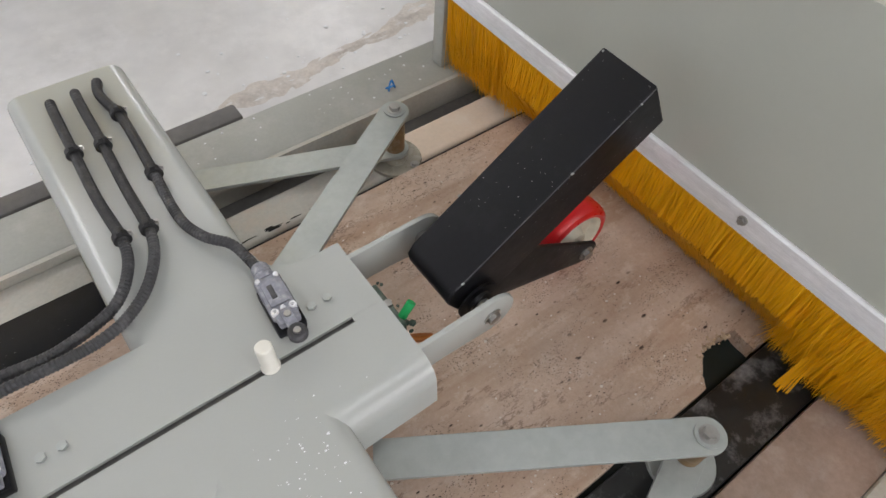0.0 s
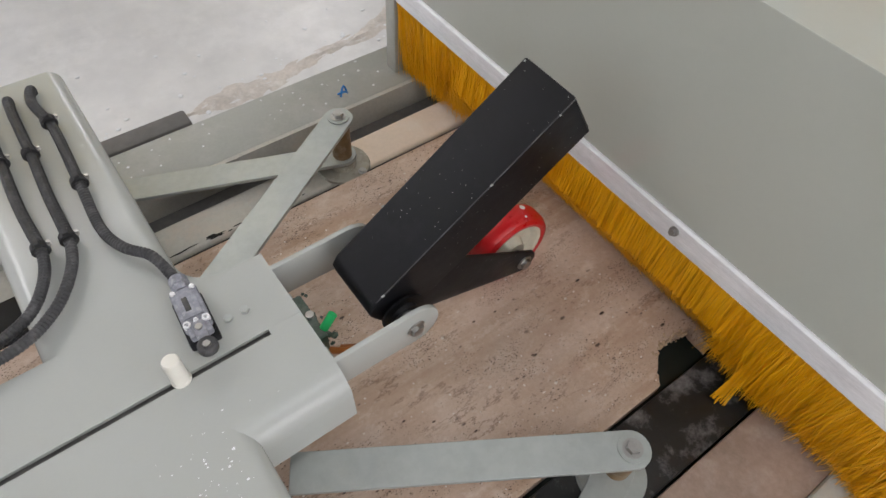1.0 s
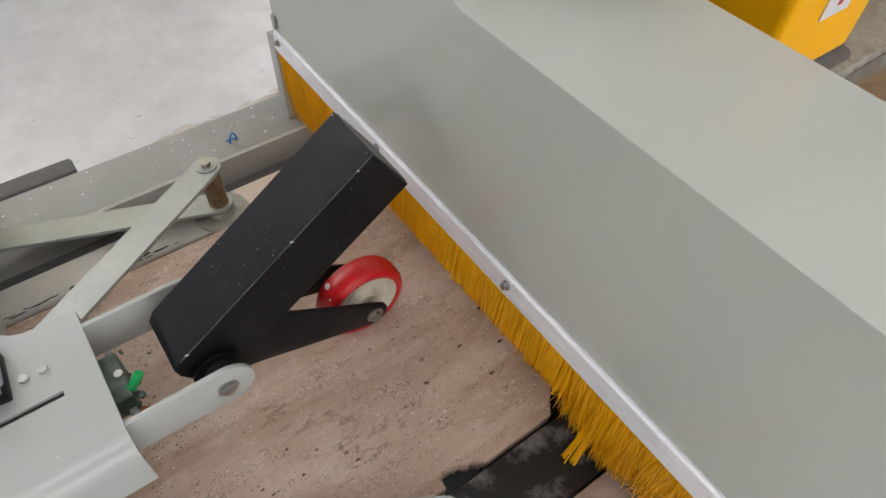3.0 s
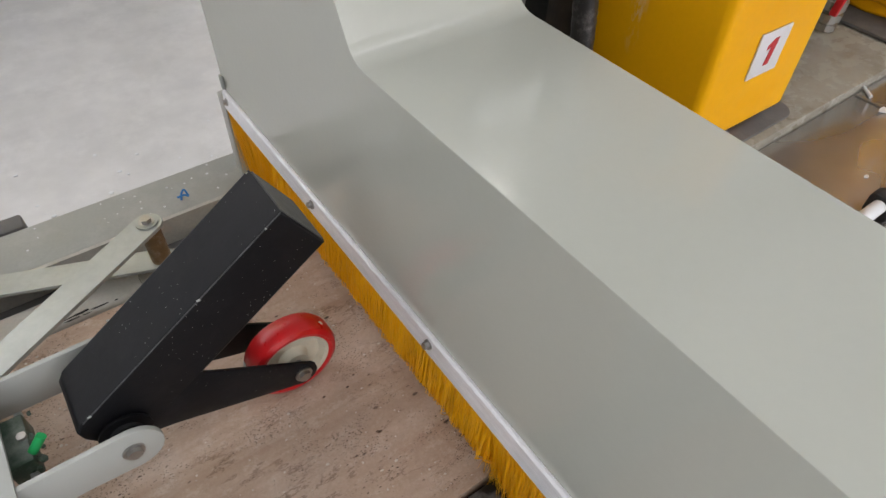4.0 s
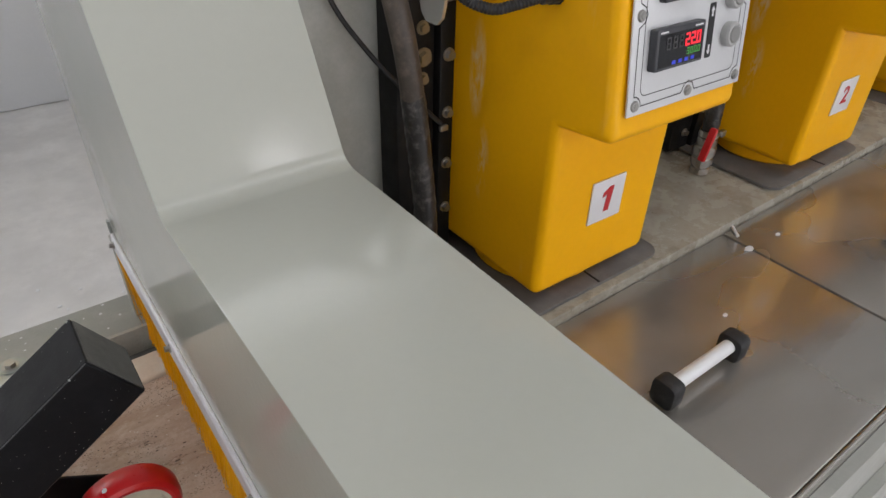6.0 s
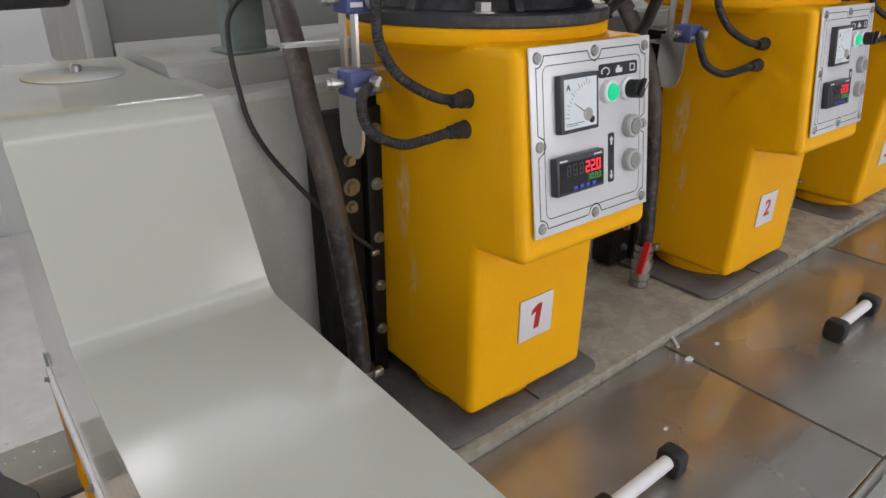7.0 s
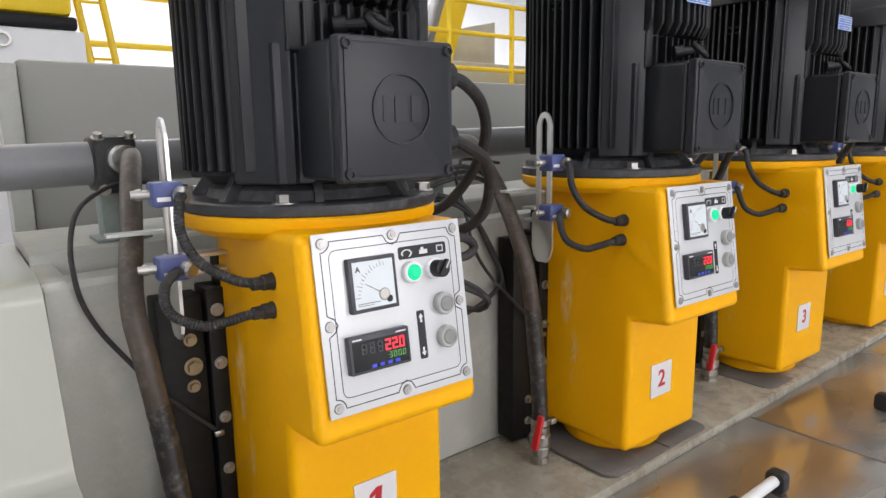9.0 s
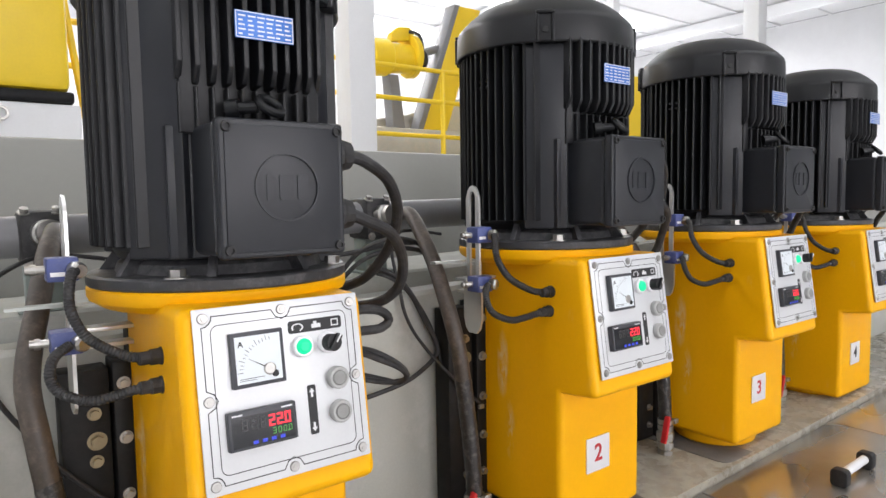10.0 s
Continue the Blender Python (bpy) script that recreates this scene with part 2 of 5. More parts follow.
SLURRY = surface("grey_brown_slurry", (0.60, 0.55, 0.50), 0.6, var=0.2, big=9, fine=60, relief=0.5, relief_d=0.004, dust=1.0, dust_col=(0.78, 0.75, 0.72))
CHROME = surface("bright_steel", (0.42, 0.41, 0.39), 0.36, 1.0, var=0.1, big=40, fine=200)
STAINLESS = wet_steel()
BRASS = surface("yellowed_bolt", (0.30, 0.25, 0.16), 0.45, 0.8, var=0.2, big=40)
POST_BROWN = surface("rusty_post", (0.20, 0.13, 0.06), 0.5, 0.3, var=0.3, big=20, dust=0.3)
PLATE = surface("dark_grey_plate", (0.13, 0.125, 0.12), 0.5, var=0.2, big=7, fine=60, dust=0.4, dust_col=(0.3, 0.28, 0.25))
RED = surface("red_polyurethane", (0.58, 0.012, 0.015), 0.32, var=0.06, big=12, fine=120, coat=0.2)
RED_PAINT = surface("red_plastic_grip", (0.55, 0.015, 0.02), 0.4)
CREAM = surface("cream_nylon", (0.66, 0.62, 0.50), 0.4, var=0.12, big=18, dust=0.4, dust_col=(0.45, 0.34, 0.2))
WHITE_NYLON = surface("white_nylon", (0.76, 0.74, 0.66), 0.4, var=0.06, big=20)
PANEL = surface("silver_printed_plate", (0.68, 0.69, 0.70), 0.35, 0.25, var=0.03, big=8, fine=200, relief=0.05)
WHITE_LABEL = surface("white_label", (0.74, 0.74, 0.75), 0.4, var=0.03)
INK = surface("black_ink", (0.012, 0.012, 0.013), 0.5)
GREY_INK = surface("grey_ink", (0.16, 0.17, 0.18), 0.5)
RED_INK = surface("red_ink", (0.5, 0.02, 0.025), 0.5)
GREY_PLASTIC = surface("dark_grey_plastic", (0.045, 0.047, 0.055), 0.4, var=0.1, big=20)
BUTTON_GREY = surface("grey_button", (0.24, 0.24, 0.23), 0.45, var=0.1, big=30)
METER_FACE = surface("pale_dial", (0.72, 0.77, 0.80), 0.3, var=0.03)
SCREEN = surface("display_window", (0.012, 0.013, 0.016), 0.12, var=0.1)
BLUE_PLASTIC = surface("blue_sensor_plastic", (0.055, 0.075, 0.22), 0.45, var=0.15, big=25, dust=0.4, dust_col=(0.3, 0.3, 0.32))
SWITCH_DUSTY = surface("dusty_switch_casting", (0.24, 0.245, 0.28), 0.6, var=0.35, big=30, fine=120, relief=0.4, dust=0.8, dust_col=(0.62, 0.61, 0.62))
BLUE_TIE = surface("blue_twine", (0.02, 0.2, 0.55), 0.5)
NAME_BLUE = surface("blue_nameplate", (0.045, 0.16, 0.52), 0.35, 0.2)
GREEN_DARK = surface("dark_green_sensor", (0.03, 0.06, 0.04), 0.5, var=0.3, dust=0.4)
GREEN_BRIGHT = surface("green_gland", (0.02, 0.42, 0.12), 0.4)
ORANGE = surface("orange_cable", (0.40, 0.13, 0.02), 0.5)
PIPE = surface("grey_pvc", (0.20, 0.20, 0.21), 0.4, var=0.06, big=6)
PIPE_FOOT = surface("grey_green_bracket", (0.20, 0.24, 0.22), 0.5, var=0.2)
BRISTLE = surface("yellow_nylon_bristle", (0.90, 0.46, 0.003), 0.42, var=0.10, big=14, fine=300, relief=0.0)
GREY_PANEL = surface("grey_machine_panel", (0.29, 0.29, 0.265), 0.45, var=0.03, big=1.5)
WHITE_PAINT = surface("white_paint", (0.78, 0.79, 0.8), 0.5, var=0.03)
CONCRETE = surface("dusty_white_floor", (0.70, 0.69, 0.68), 0.40, var=0.14, big=1.1, fine=7, relief=0.3, relief_d=0.006, dust=1.0, dust_col=(0.86, 0.85, 0.84))
CEILING = surface("white_roof_sheet", (0.80, 0.81, 0.82), 0.6, var=0.03)
STONE = travertine()
PEACH = surface("peach_dust_on_rail", (0.74, 0.62, 0.50), 0.7, var=0.08, big=7, fine=120, relief=0.3, dust=0.6, dust_col=(0.82, 0.77, 0.70))
PINK_DUST = surface("pink_stone_dust_on_steel", (0.36, 0.27, 0.22), 0.7, var=0.22, big=9, fine=120, relief=0.4, dust=0.6, dust_col=(0.55, 0.47, 0.41))
LAMP_GREEN = glow("green_lamp", (0.0, 0.78, 0.36), 1.35)
LAMP_GREEN.node_tree.nodes["Principled BSDF"].inputs["Base Color"].default_value = (0.0, 0.05, 0.025, 1)
LED_RED = glow("red_digits", (0.9, 0.03, 0.05), 1.0)
LED_GREEN = glow("green_digits", (0.10, 0.42, 0.08), 0.4)
LED_BLUE = glow("blue_keys", (0.03, 0.05, 0.5), 0.5)
LED_OFF = surface("unlit_digits", (0.05, 0.05, 0.052), 0.4)
SKY_GLOW = glow("skylight_panel", (0.95, 0.98, 1.0), 3.0)

# ---- mesh helpers ----


def mesh_of(name, bm, material, smooth=28):
    bmesh.ops.recalc_face_normals(bm, faces=bm.faces)
    me = bpy.data.meshes.new(name)
    bm.to_mesh(me)
    bm.free()
    me.materials.append(material)
    if smooth:
        me.polygons.foreach_set("use_smooth", [True] * len(me.polygons))
        me.set_sharp_from_angle(angle=radians(smooth))
    return me


def part(name, bm, material, parent=None, label="", smooth=28):
    ob = new(name, mesh_of(name, bm, material, smooth))
    ob.parent = parent
    return tagged(ob, label)


def fair(ob):
    """Keeps broad faces flat in shade while their rounded edges stay soft."""
    ob.modifiers.new("fair_shade", "WEIGHTED_NORMAL").keep_sharp = True
    return ob


def solo(name, bm, material, label, category, group="", kind="", smooth=28):
    return tagged(part(name, bm, material, None, "", smooth), label, category, group, kind)


def thing(name, label, category, group="", at=(0, 0, 0)):
    ob = new(name)
    ob.location, ob.empty_display_size = at, 0.05
    return tagged(ob, label, category, group)


def B():
    return bmesh.new()


def put(bm, geom, m):
    bmesh.ops.transform(bm, matrix=m, verts=geom)


def box(bm, x0, x1, y0, y1, z0, z1, r=0.0, seg=2, m=None):
    g = bmesh.ops.create_cube(bm, size=1.0)["verts"]
    put(bm, g, Matrix.Translation(((x0 + x1) / 2, (y0 + y1) / 2, (z0 + z1) / 2)) @ Matrix.Diagonal((x1 - x0, y1 - y0, z1 - z0, 1)))
    if m:
        put(bm, g, m)
    if r:
        edges = list({e for v in g for e in v.link_edges})
        bmesh.ops.bevel(bm, geom=edges, offset=r, segments=seg, affect="EDGES", profile=0.5)
    return bm


def cyl(bm, p0, p1, r, n=20, r2=None):
    p0, p1 = Vector(p0), Vector(p1)
    g = bmesh.ops.create_cone(bm, cap_ends=True, segments=n, radius1=r, radius2=r if r2 is None else r2, depth=(p1 - p0).length)["verts"]
    put(bm, g, Matrix.Translation((p0 + p1) / 2) @ (p1 - p0).to_track_quat("Z", "Y").to_matrix().to_4x4())
    return bm


def lathe(bm, profile, centre, axis=(0, 0, 1), n=36):
    """Turns (radius, height) pairs round the axis; closed where the radius is 0."""
    q = Vector(axis).to_track_quat("Z", "Y").to_matrix()
    c, rings = Vector(centre), []
    for r, h in profile:
        if r < 1e-6:
            rings.append([bm.verts.new(c + q @ Vector((0, 0, h)))])
        else:
            rings.append([bm.verts.new(c + q @ Vector((r * math.cos(a), r * math.sin(a), h))) for a in (math.tau * k / n for k in range(n))])
    for a, b in zip(rings, rings[1:]):
        for k in range(n):
            quad = [a[k % len(a)], a[(k + 1) % len(a)], b[(k + 1) % len(b)], b[k % len(b)]]
            quad = list(dict.fromkeys(quad))
            if len(quad) > 2:
                bm.faces.new(quad)
    return bm


def prism(bm, outline, axis, a0, a1, r=0.0, seg=2, every=False):
    """An outline in the two other axes (xy, xz or yz order), extruded along axis from a0 to a1."""
    def at(u, v, w):
        return {"x": (w, u, v), "y": (u, w, v), "z": (u, v, w)}[axis]
    low, high = [bm.verts.new(at(u, v, a0)) for u, v in outline], [bm.verts.new(at(u, v, a1)) for u, v in outline]
    faces = [bm.faces.new(low), bm.faces.new(high[::-1])]
    n = len(outline)
    faces += [bm.faces.new((low[k], low[(k + 1) % n], high[(k + 1) % n], high[k])) for k in range(n)]
    if r:
        bmesh.ops.recalc_face_normals(bm, faces=faces)
        edges = list({e for f in (faces if every else faces[:2]) for e in f.edges if not every or e.is_convex})
        bmesh.ops.bevel(bm, geom=edges, offset=r, segments=seg, affect="EDGES", profile=0.5)
    return bm


def rounded(x0, x1, y0, y1, r, n=5):
    out = []
    for cx, cy, a0 in ((x1 - r, y1 - r, 0), (x0 + r, y1 - r, 90), (x0 + r, y0 + r, 180), (x1 - r, y0 + r, 270)):
        out += [(cx + r * math.cos(radians(a0 + 90 * k / n)), cy + r * math.sin(radians(a0 + 90 * k / n))) for k in range(n + 1)]
    return out


def curve_points(points, step=0.012):
    """A smooth way through the points (Catmull-Rom), in steps of about the length given."""
    p = [Vector(q) for q in points]
    p = [p[0] * 2 - p[1], *p, p[-1] * 2 - p[-2]]
    out = []
    for a, b, c, d in zip(p, p[1:], p[2:], p[3:]):
        n = max(2, int((c - b).length / step))
        for k in range(n):
            t = k / n
            out.append(0.5 * (2 * b + (c - a) * t + (2 * a - 5 * b + 4 * c - d) * t * t + (3 * b - a - 3 * c + d) * t ** 3))
    return out + [p[-2]]


def tube(bm, points, r, n=10, step=0.012, ridges=0.0):
    """A cable or hose along a smooth way; ridges: how deep its rings are."""
    way = curve_points(points, step)
    up, rings = Vector((0.3, 0.2, 1)).normalized(), []
    for k, c in enumerate(way):
        d = (way[min(k + 1, len(way) - 1)] - way[max(k - 1, 0)]).normalized()
        side = d.cross(up)
        side = side.normalized() if side.length > 1e-4 else Vector((1, 0, 0))
        up = side.cross(d).normalized()
        rr = r + (ridges if k % 2 else -ridges)
        rings.append([bm.verts.new(c + rr * (math.cos(math.tau * j / n) * side + math.sin(math.tau * j / n) * up)) for j in range(n)])
    for a, b in zip(rings, rings[1:]):
        for j in range(n):
            bm.faces.new((a[j], a[(j + 1) % n], b[(j + 1) % n], b[j]))
    bm.faces.new(rings[0][::-1]), bm.faces.new(rings[-1])
    return bm


def bolt(bm, at, axis, r=0.009, h=0.006, washer=True):
    a, d = Vector(at), Vector(axis).normalized()
    if washer:
        cyl(bm, a, a + d * 0.002, r * 1.45, 16)
    cyl(bm, a + d * 0.002, a + d * (0.002 + h), r, 6)
    return bm


def lettering(name, body, size, m, material, parent, bold=0.0, depth=0.0006):
    c = bpy.data.curves.new(name, "FONT")
    c.body, c.size, c.align_x, c.align_y, c.extrude, c.offset = body, size, "CENTER", "CENTER", depth, bold
    tmp = bpy.data.objects.new(name, c)
    me = bpy.data.meshes.new_from_object(tmp)
    bpy.data.objects.remove(tmp)
    me.materials.clear()
    me.materials.append(material)
    ob = new(name, me)
    ob.parent, ob.matrix_basis = parent, m
    return ob

# ---- the hall ----
FLOOR, ROOF = -1.2, 6.9


def plain(name, x0, x1, y0, y1, z0, z1, material, label, category, r=0.0):
    return solo(name, box(B(), x0, x1, y0, y1, z0, z1, r), material, label, category, "", "structure")


def hall():
    plain("floor", -12, 24, -9, 22, FLOOR - 0.1, FLOOR, CONCRETE, "pale concrete hall floor covered with white stone dust", "floor")
    plain("wall_north", -12, 24, 22, 22.2, FLOOR, ROOF, WHITE_PAINT, "white sheet metal hall wall", "wall")
    plain("wall_south", -12, 24, -9.2, -9, FLOOR, ROOF, WHITE_PAINT, "white sheet metal hall wall", "wall")
    plain("wall_west", -12.2, -12, -9, 22, FLOOR, ROOF, WHITE_PAINT, "white sheet metal hall wall", "wall")
    wall = plain("wall_east", 24, 24.2, -9, 22, FLOOR, ROOF, WHITE_PAINT, "white sheet metal hall wall", "wall")
    bm = box(B(), -12, 24, -9.2, 22.2, ROOF + 0.02, ROOF + 0.2)
    for k in range(18):
        box(bm, -12, 24, -8.5 + 1.75 * k, -8.42 + 1.75 * k, ROOF - 0.03, ROOF + 0.02)
    for k in range(5):
        box(bm, -9 + 7.5 * k, -8.8 + 7.5 * k, -9, 22, ROOF - 0.45, ROOF - 0.05)
    solo("ceiling", bm, CEILING, "white ribbed sheet metal roof with steel beams", "ceiling", "", "structure")
    for y0, w in ((8.0, 1.6), (-3.2, 1.2), (14.0, 1.6), (19.0, 1.6)):
        bm = box(B(), -9, 20, y0 - w / 2, y0 + w / 2, ROOF - 0.06, ROOF - 0.04)
        solo("skylight", bm, SKY_GLOW, "bright translucent skylight strip in the roof", "skylight", "skylights", "structure")
    for k, (x, y) in enumerate(((2.75, 4.6), (11.0, 5.0), (7.2, 12.0), (-3.0, 12.0), (16.0, 12.0))):
        bm = box(B(), x - 0.14, x + 0.14, y - 0.14, y + 0.14, FLOOR, ROOF, 0.01)
        solo("column", bm, WHITE_PAINT, "white painted square hall column", "column", "hall columns", "structure")


hall()


def far_machines():
    # the next polishing line behind: a long grey hood with a white cabinet beside it
    nb = thing("neighbour_machine", "long plain grey steel hood of the neighbouring machine", "machine hood")
    part("hood_shell", box(B(), -0.308, 9.0, 1.26, 2.2, 0.30, 0.895, 0.012), GREY_PANEL, nb)
    part("base_cabinet", box(B(), 0.6, 9.0, 1.5, 2.1, FLOOR, 0.2995), GREY_PANEL, nb)
    solo("end_post", box(B(), -0.358, -0.310, 1.22, 1.30, 0.30, 0.88, 0.006), BEIGE_DUSTY, "slim beige steel post at the neighbouring hood", "post")
    head = thing("far_press", "tall yellow machine column on a white base", "machine")
    part("base_block", box(B(), -2.6, 0.42, 4.6, 5.6, FLOOR, 1.45, 0.02), WHITE_PAINT, head)
    part("black_band", box(B(), -2.4, 0.38, 4.58, 5.6, 1.455, 1.54, 0.02), BLACK_STEEL, head)
    part("yellow_column", box(B(), -2.4, 0.36, 4.6, 5.6, 1.545, 3.8, 0.05), YELLOW_FAR, head)
    bm = B()
    lathe(bm, [(0.035, -0.012), (0.05, -0.012), (0.05, 0.012), (0.035, 0.012), (0.035, -0.012)], (-0.08, 4.57, 1.36), (0, 1, 0), 20)
    part("lifting_ring", bm, CHROME, head)
    # yellow guard rail and ladder behind
    rail = thing("guard_rail", "yellow tubular guard rail beside the far machines", "railing")
    for k in range(9):
        part("post", cyl(B(), (0.45 + 1.1 * k, 6.0, FLOOR), (0.45 + 1.1 * k, 6.0, 2.4), 0.035, 10), YELLOW_FAR, rail)
    for z in (1.55, 2.0, 2.4):
        part("rail_bar", cyl(B(), (0.45, 6.0, z), (9.3, 6.0, z), 0.03, 10), YELLOW_FAR, rail)
    lad = thing("ladder", "yellow steel access ladder with thin rungs", "ladder")
    for dx in (0.0, 0.19):
        part("stile", cyl(B(), (0.89 + dx, 5.4, FLOOR), (0.25 + dx, 5.4, 4.0), 0.03, 10), YELLOW_FAR, lad)
    for k in range(10):
        z = -0.9 + 0.45 * k
        x = 0.89 - 0.64 * (z - FLOOR) / (4.0 - FLOOR)
        part("rung", cyl(B(), (x, 5.4, z), (x + 0.19, 5.4, z), 0.012, 8), YELLOW_FAR, lad)
    # yellow gantry with a geared motor on top
    gan = thing("far_gantry", "yellow steel gantry with a drum motor on top", "machine")
    part("bridge_beam", box(B(), 3.3, 14.0, 6.6, 7.4, 1.35, 1.72, 0.03), BEIGE_WORN, gan)
    part("lower_tank", box(B(), 2.6, 14.0, 6.4, 8.0, FLOOR, 1.34, 0.05), BEIGE_DUSTY, gan)
    bm = B()
    prism(bm, [(5.08, 1.73), (5.52, 1.73), (6.2, 3.6), (5.78, 3.6)], "y", 6.78, 7.0, 0.02)
    part("brace", bm, YELLOW_FAR, gan)
    part("brace_edge", prism(B(), [(4.98, 1.73), (5.075, 1.73), (5.775, 3.6), (5.68, 3.6)], "y", 6.76, 7.0, 0.01), PIPE, gan, "grey edge strip of the brace")
    drum = part("drum", lathe(B(), [(0, 0), (0.10, 0), (0.10, 0.03), (0.21, 0.04), (0.25, 0.07), (0.25, 0.36), (0.23, 0.38), (0, 0.38)], (4.12, 6.8, 2.665), (1, 0.0, 0.06), 28), YELLOW_FAR, gan)
    part("gear_case", lathe(B(), [(0, 0.381), (0.20, 0.381), (0.205, 0.40), (0.205, 0.72), (0, 0.72)], (4.12, 6.8, 2.665), (1, 0, 0.06), 20), YELLOW_FAR, drum)
    part("gear_flange", lathe(B(), [(0, 0.721), (0.29, 0.721), (0.30, 0.73), (0.30, 0.80), (0.29, 0.81), (0, 0.81)], (4.12, 6.8, 2.70), (1, 0, 0.06), 24), YELLOW_FAR, drum)
    part("end_cap", lathe(B(), [(0, 0.811), (0.13, 0.811), (0.14, 0.83), (0.14, 0.98), (0.12, 1.0), (0, 1.0)], (4.12, 6.8, 2.665), (1, 0, 0.06), 20), RUBBER, drum, "black end cap")
    part("hook_plate", prism(B(), [(4.53, 2.90), (4.90, 2.96), (4.93, 3.08), (4.84, 3.14), (4.66, 3.12), (4.54, 3.02)], "y", 6.72, 6.86, 0.02), YELLOW_FAR, drum)
    part("drum_cable", tube(B(), [(4.78, 6.66, 3.05), (4.90, 6.60, 3.02), (4.95, 6.58, 2.85), (4.93, 6.60, 2.62), (4.86, 6.66, 2.54)], 0.025, 8, 0.06), RUBBER, drum)
    part("carry_pipe", cyl(B(), (5.0, 6.9, 2.79), (7.2, 6.9, 3.56), 0.055, 12), PIPE, gan, "grey pipe")
    part("drum_post", prism(B(), [(4.47, 2.45), (4.62, 2.45), (4.72, 1.73), (4.52, 1.73)], "y", 6.7, 6.9, 0.01), PIPE, gan, "grey leaning post")
    part("conveyor_body", prism(B(), [(3.9, 1.73), (6.6, 1.73), (6.6, 2.42), (5.7, 2.22), (5.0, 1.98), (3.9, 1.78)], "y", 7.05, 7.6, 0.03), BEIGE_WORN, gan, "beige conveyor trough")
    tank = thing("yellow_tank", "yellow painted steel machine housing", "machine")
    part("tank_body", box(B(), 6.0, 7.4, 4.2, 5.4, 1.05, 2.25, 0.08), YELLOW_FAR, tank)
    part("tank_base", box(B(), 6.0, 7.4, 4.2, 5.4, FLOOR, 1.04, 0.02), WHITE_PAINT, tank)


far_machines()

# ---- the machine's table, rails and covers ----
SLAB_Z, MID = -0.34, 0.24


def table():
    plain("conveyor_belt", -2.6, 4.4, -0.34, 0.68, -0.395, -0.372, BELT, "dark green rubber conveyor belt under the stone", "conveyor belt")
    base = thing("table_frame", "worn beige steel table frame dusted with pink stone", "machine frame")
    part("edge_beam", box(B(), -2.6, 4.4, -0.42, -0.335, -0.46, -0.333, 0.006), BEIGE_WORN, base)
    part("near_panel", box(B(), -2.6, 4.4, -0.42, -0.36, FLOOR, -0.46), BEIGE_WORN, base)
    part("far_panel", box(B(), -2.6, 4.4, 0.80, 0.88, FLOOR, -0.501), BEIGE_WORN, base)
    part("bed_plate", box(B(), -2.6, 4.4, -0.334, 0.9, -0.50, -0.4605), BEIGE_WORN, base)
    solo("dusty_ledge", box(B(), -2.6, -0.40, -0.334, -0.204, -0.46, -0.338, 0.004), PINK_DUST, "steel ledge thick with pink stone dust", "ledge")
    side = thing("side_plate", "beige painted flat side plate of the table frame", "frame plate")
    part("top_sheet", box(B(), -2.6, -0.56, 0.752, 0.882, -0.372, -0.336, 0.004), BEIGE_DUSTY, side)
    part("inner_lip", box(B(), -2.6, -0.56, 0.742, 0.7515, -0.41, -0.336), BEIGE_WORN, side)
    part("channel_floor", box(B(), -2.6, -0.56, 0.673, 0.7415, -0.418, -0.402), PLATE, side, "dark grey channel floor")
    far = thing("guide_rail", "rounded beige guide rail with black scuffs and peach dust", "guide rail")
    bm = B()
    prism(bm, rounded(0.587, 0.672, -0.385, -0.350, 0.010, 4), "x", -1.48, -0.845)
    part("rail_body", bm, BEIGE_WORN, far)
    part("dusty_end", prism(B(), rounded(0.587, 0.672, -0.385, -0.350, 0.010, 4), "x", -0.8449, -0.57), PEACH, far, "rail end under peach coloured dust")
    # Black strip put in for the shade between rail and slab.
    part("gap_shade", box(B(), -1.48, -0.57, 0.5725, 0.5868, -0.385, -0.356, 0.003), SLIDE, far, "black strip for the shade in the gap")
    rnd = random.Random(21)
    for k in range(22):
        x, w, d = rnd.uniform(-1.30, -0.99), rnd.uniform(0.004, 0.018), rnd.uniform(0.0008, 0.003)
        y = 0.593 + rnd.uniform(0, 0.010)
        pts = [(x + w * math.cos(a) * rnd.uniform(0.6, 1.2), y + d * math.sin(a) * rnd.uniform(0.5, 1.2)) for a in (math.tau * j / 9 for j in range(9))]
        part("black_scuff", prism(B(), pts, "z", -0.3499, -0.3494), SLIDE, far, "black rubber scuff", 0)
    part("rail_foot", box(B(), -1.47, -0.57, 0.63, 0.66, -0.42, -0.3851), PLATE, far)
    part("black_strip", box(B(), -2.6, -1.4805, 0.573, 0.672, -0.41, -0.352, 0.003), BLACK_STEEL, far, "matt black strip before the rail")
    part("dusty_channel", box(B(), -2.6, -1.4805, 0.6725, 0.7415, -0.3999, -0.356, 0.002), BEIGE_WORN, far, "channel full of tan dust")
    near = thing("rubber_rail", "black rubber topped rail covered in white dust", "guide rail")
    part("rail_body", box(B(), -2.6, -0.5, -0.200, -0.0935, -0.371, -0.347, 0.004), RAIL_RUBBER, near)
    bm = box(B(), -2.6, -1.09, 0.885, 0.932, -0.40, -0.333, 0.006)
    solo("dark_bar", bm, PLATE, "dark grey flat steel bar along the frame", "steel bar")
    bm = B()
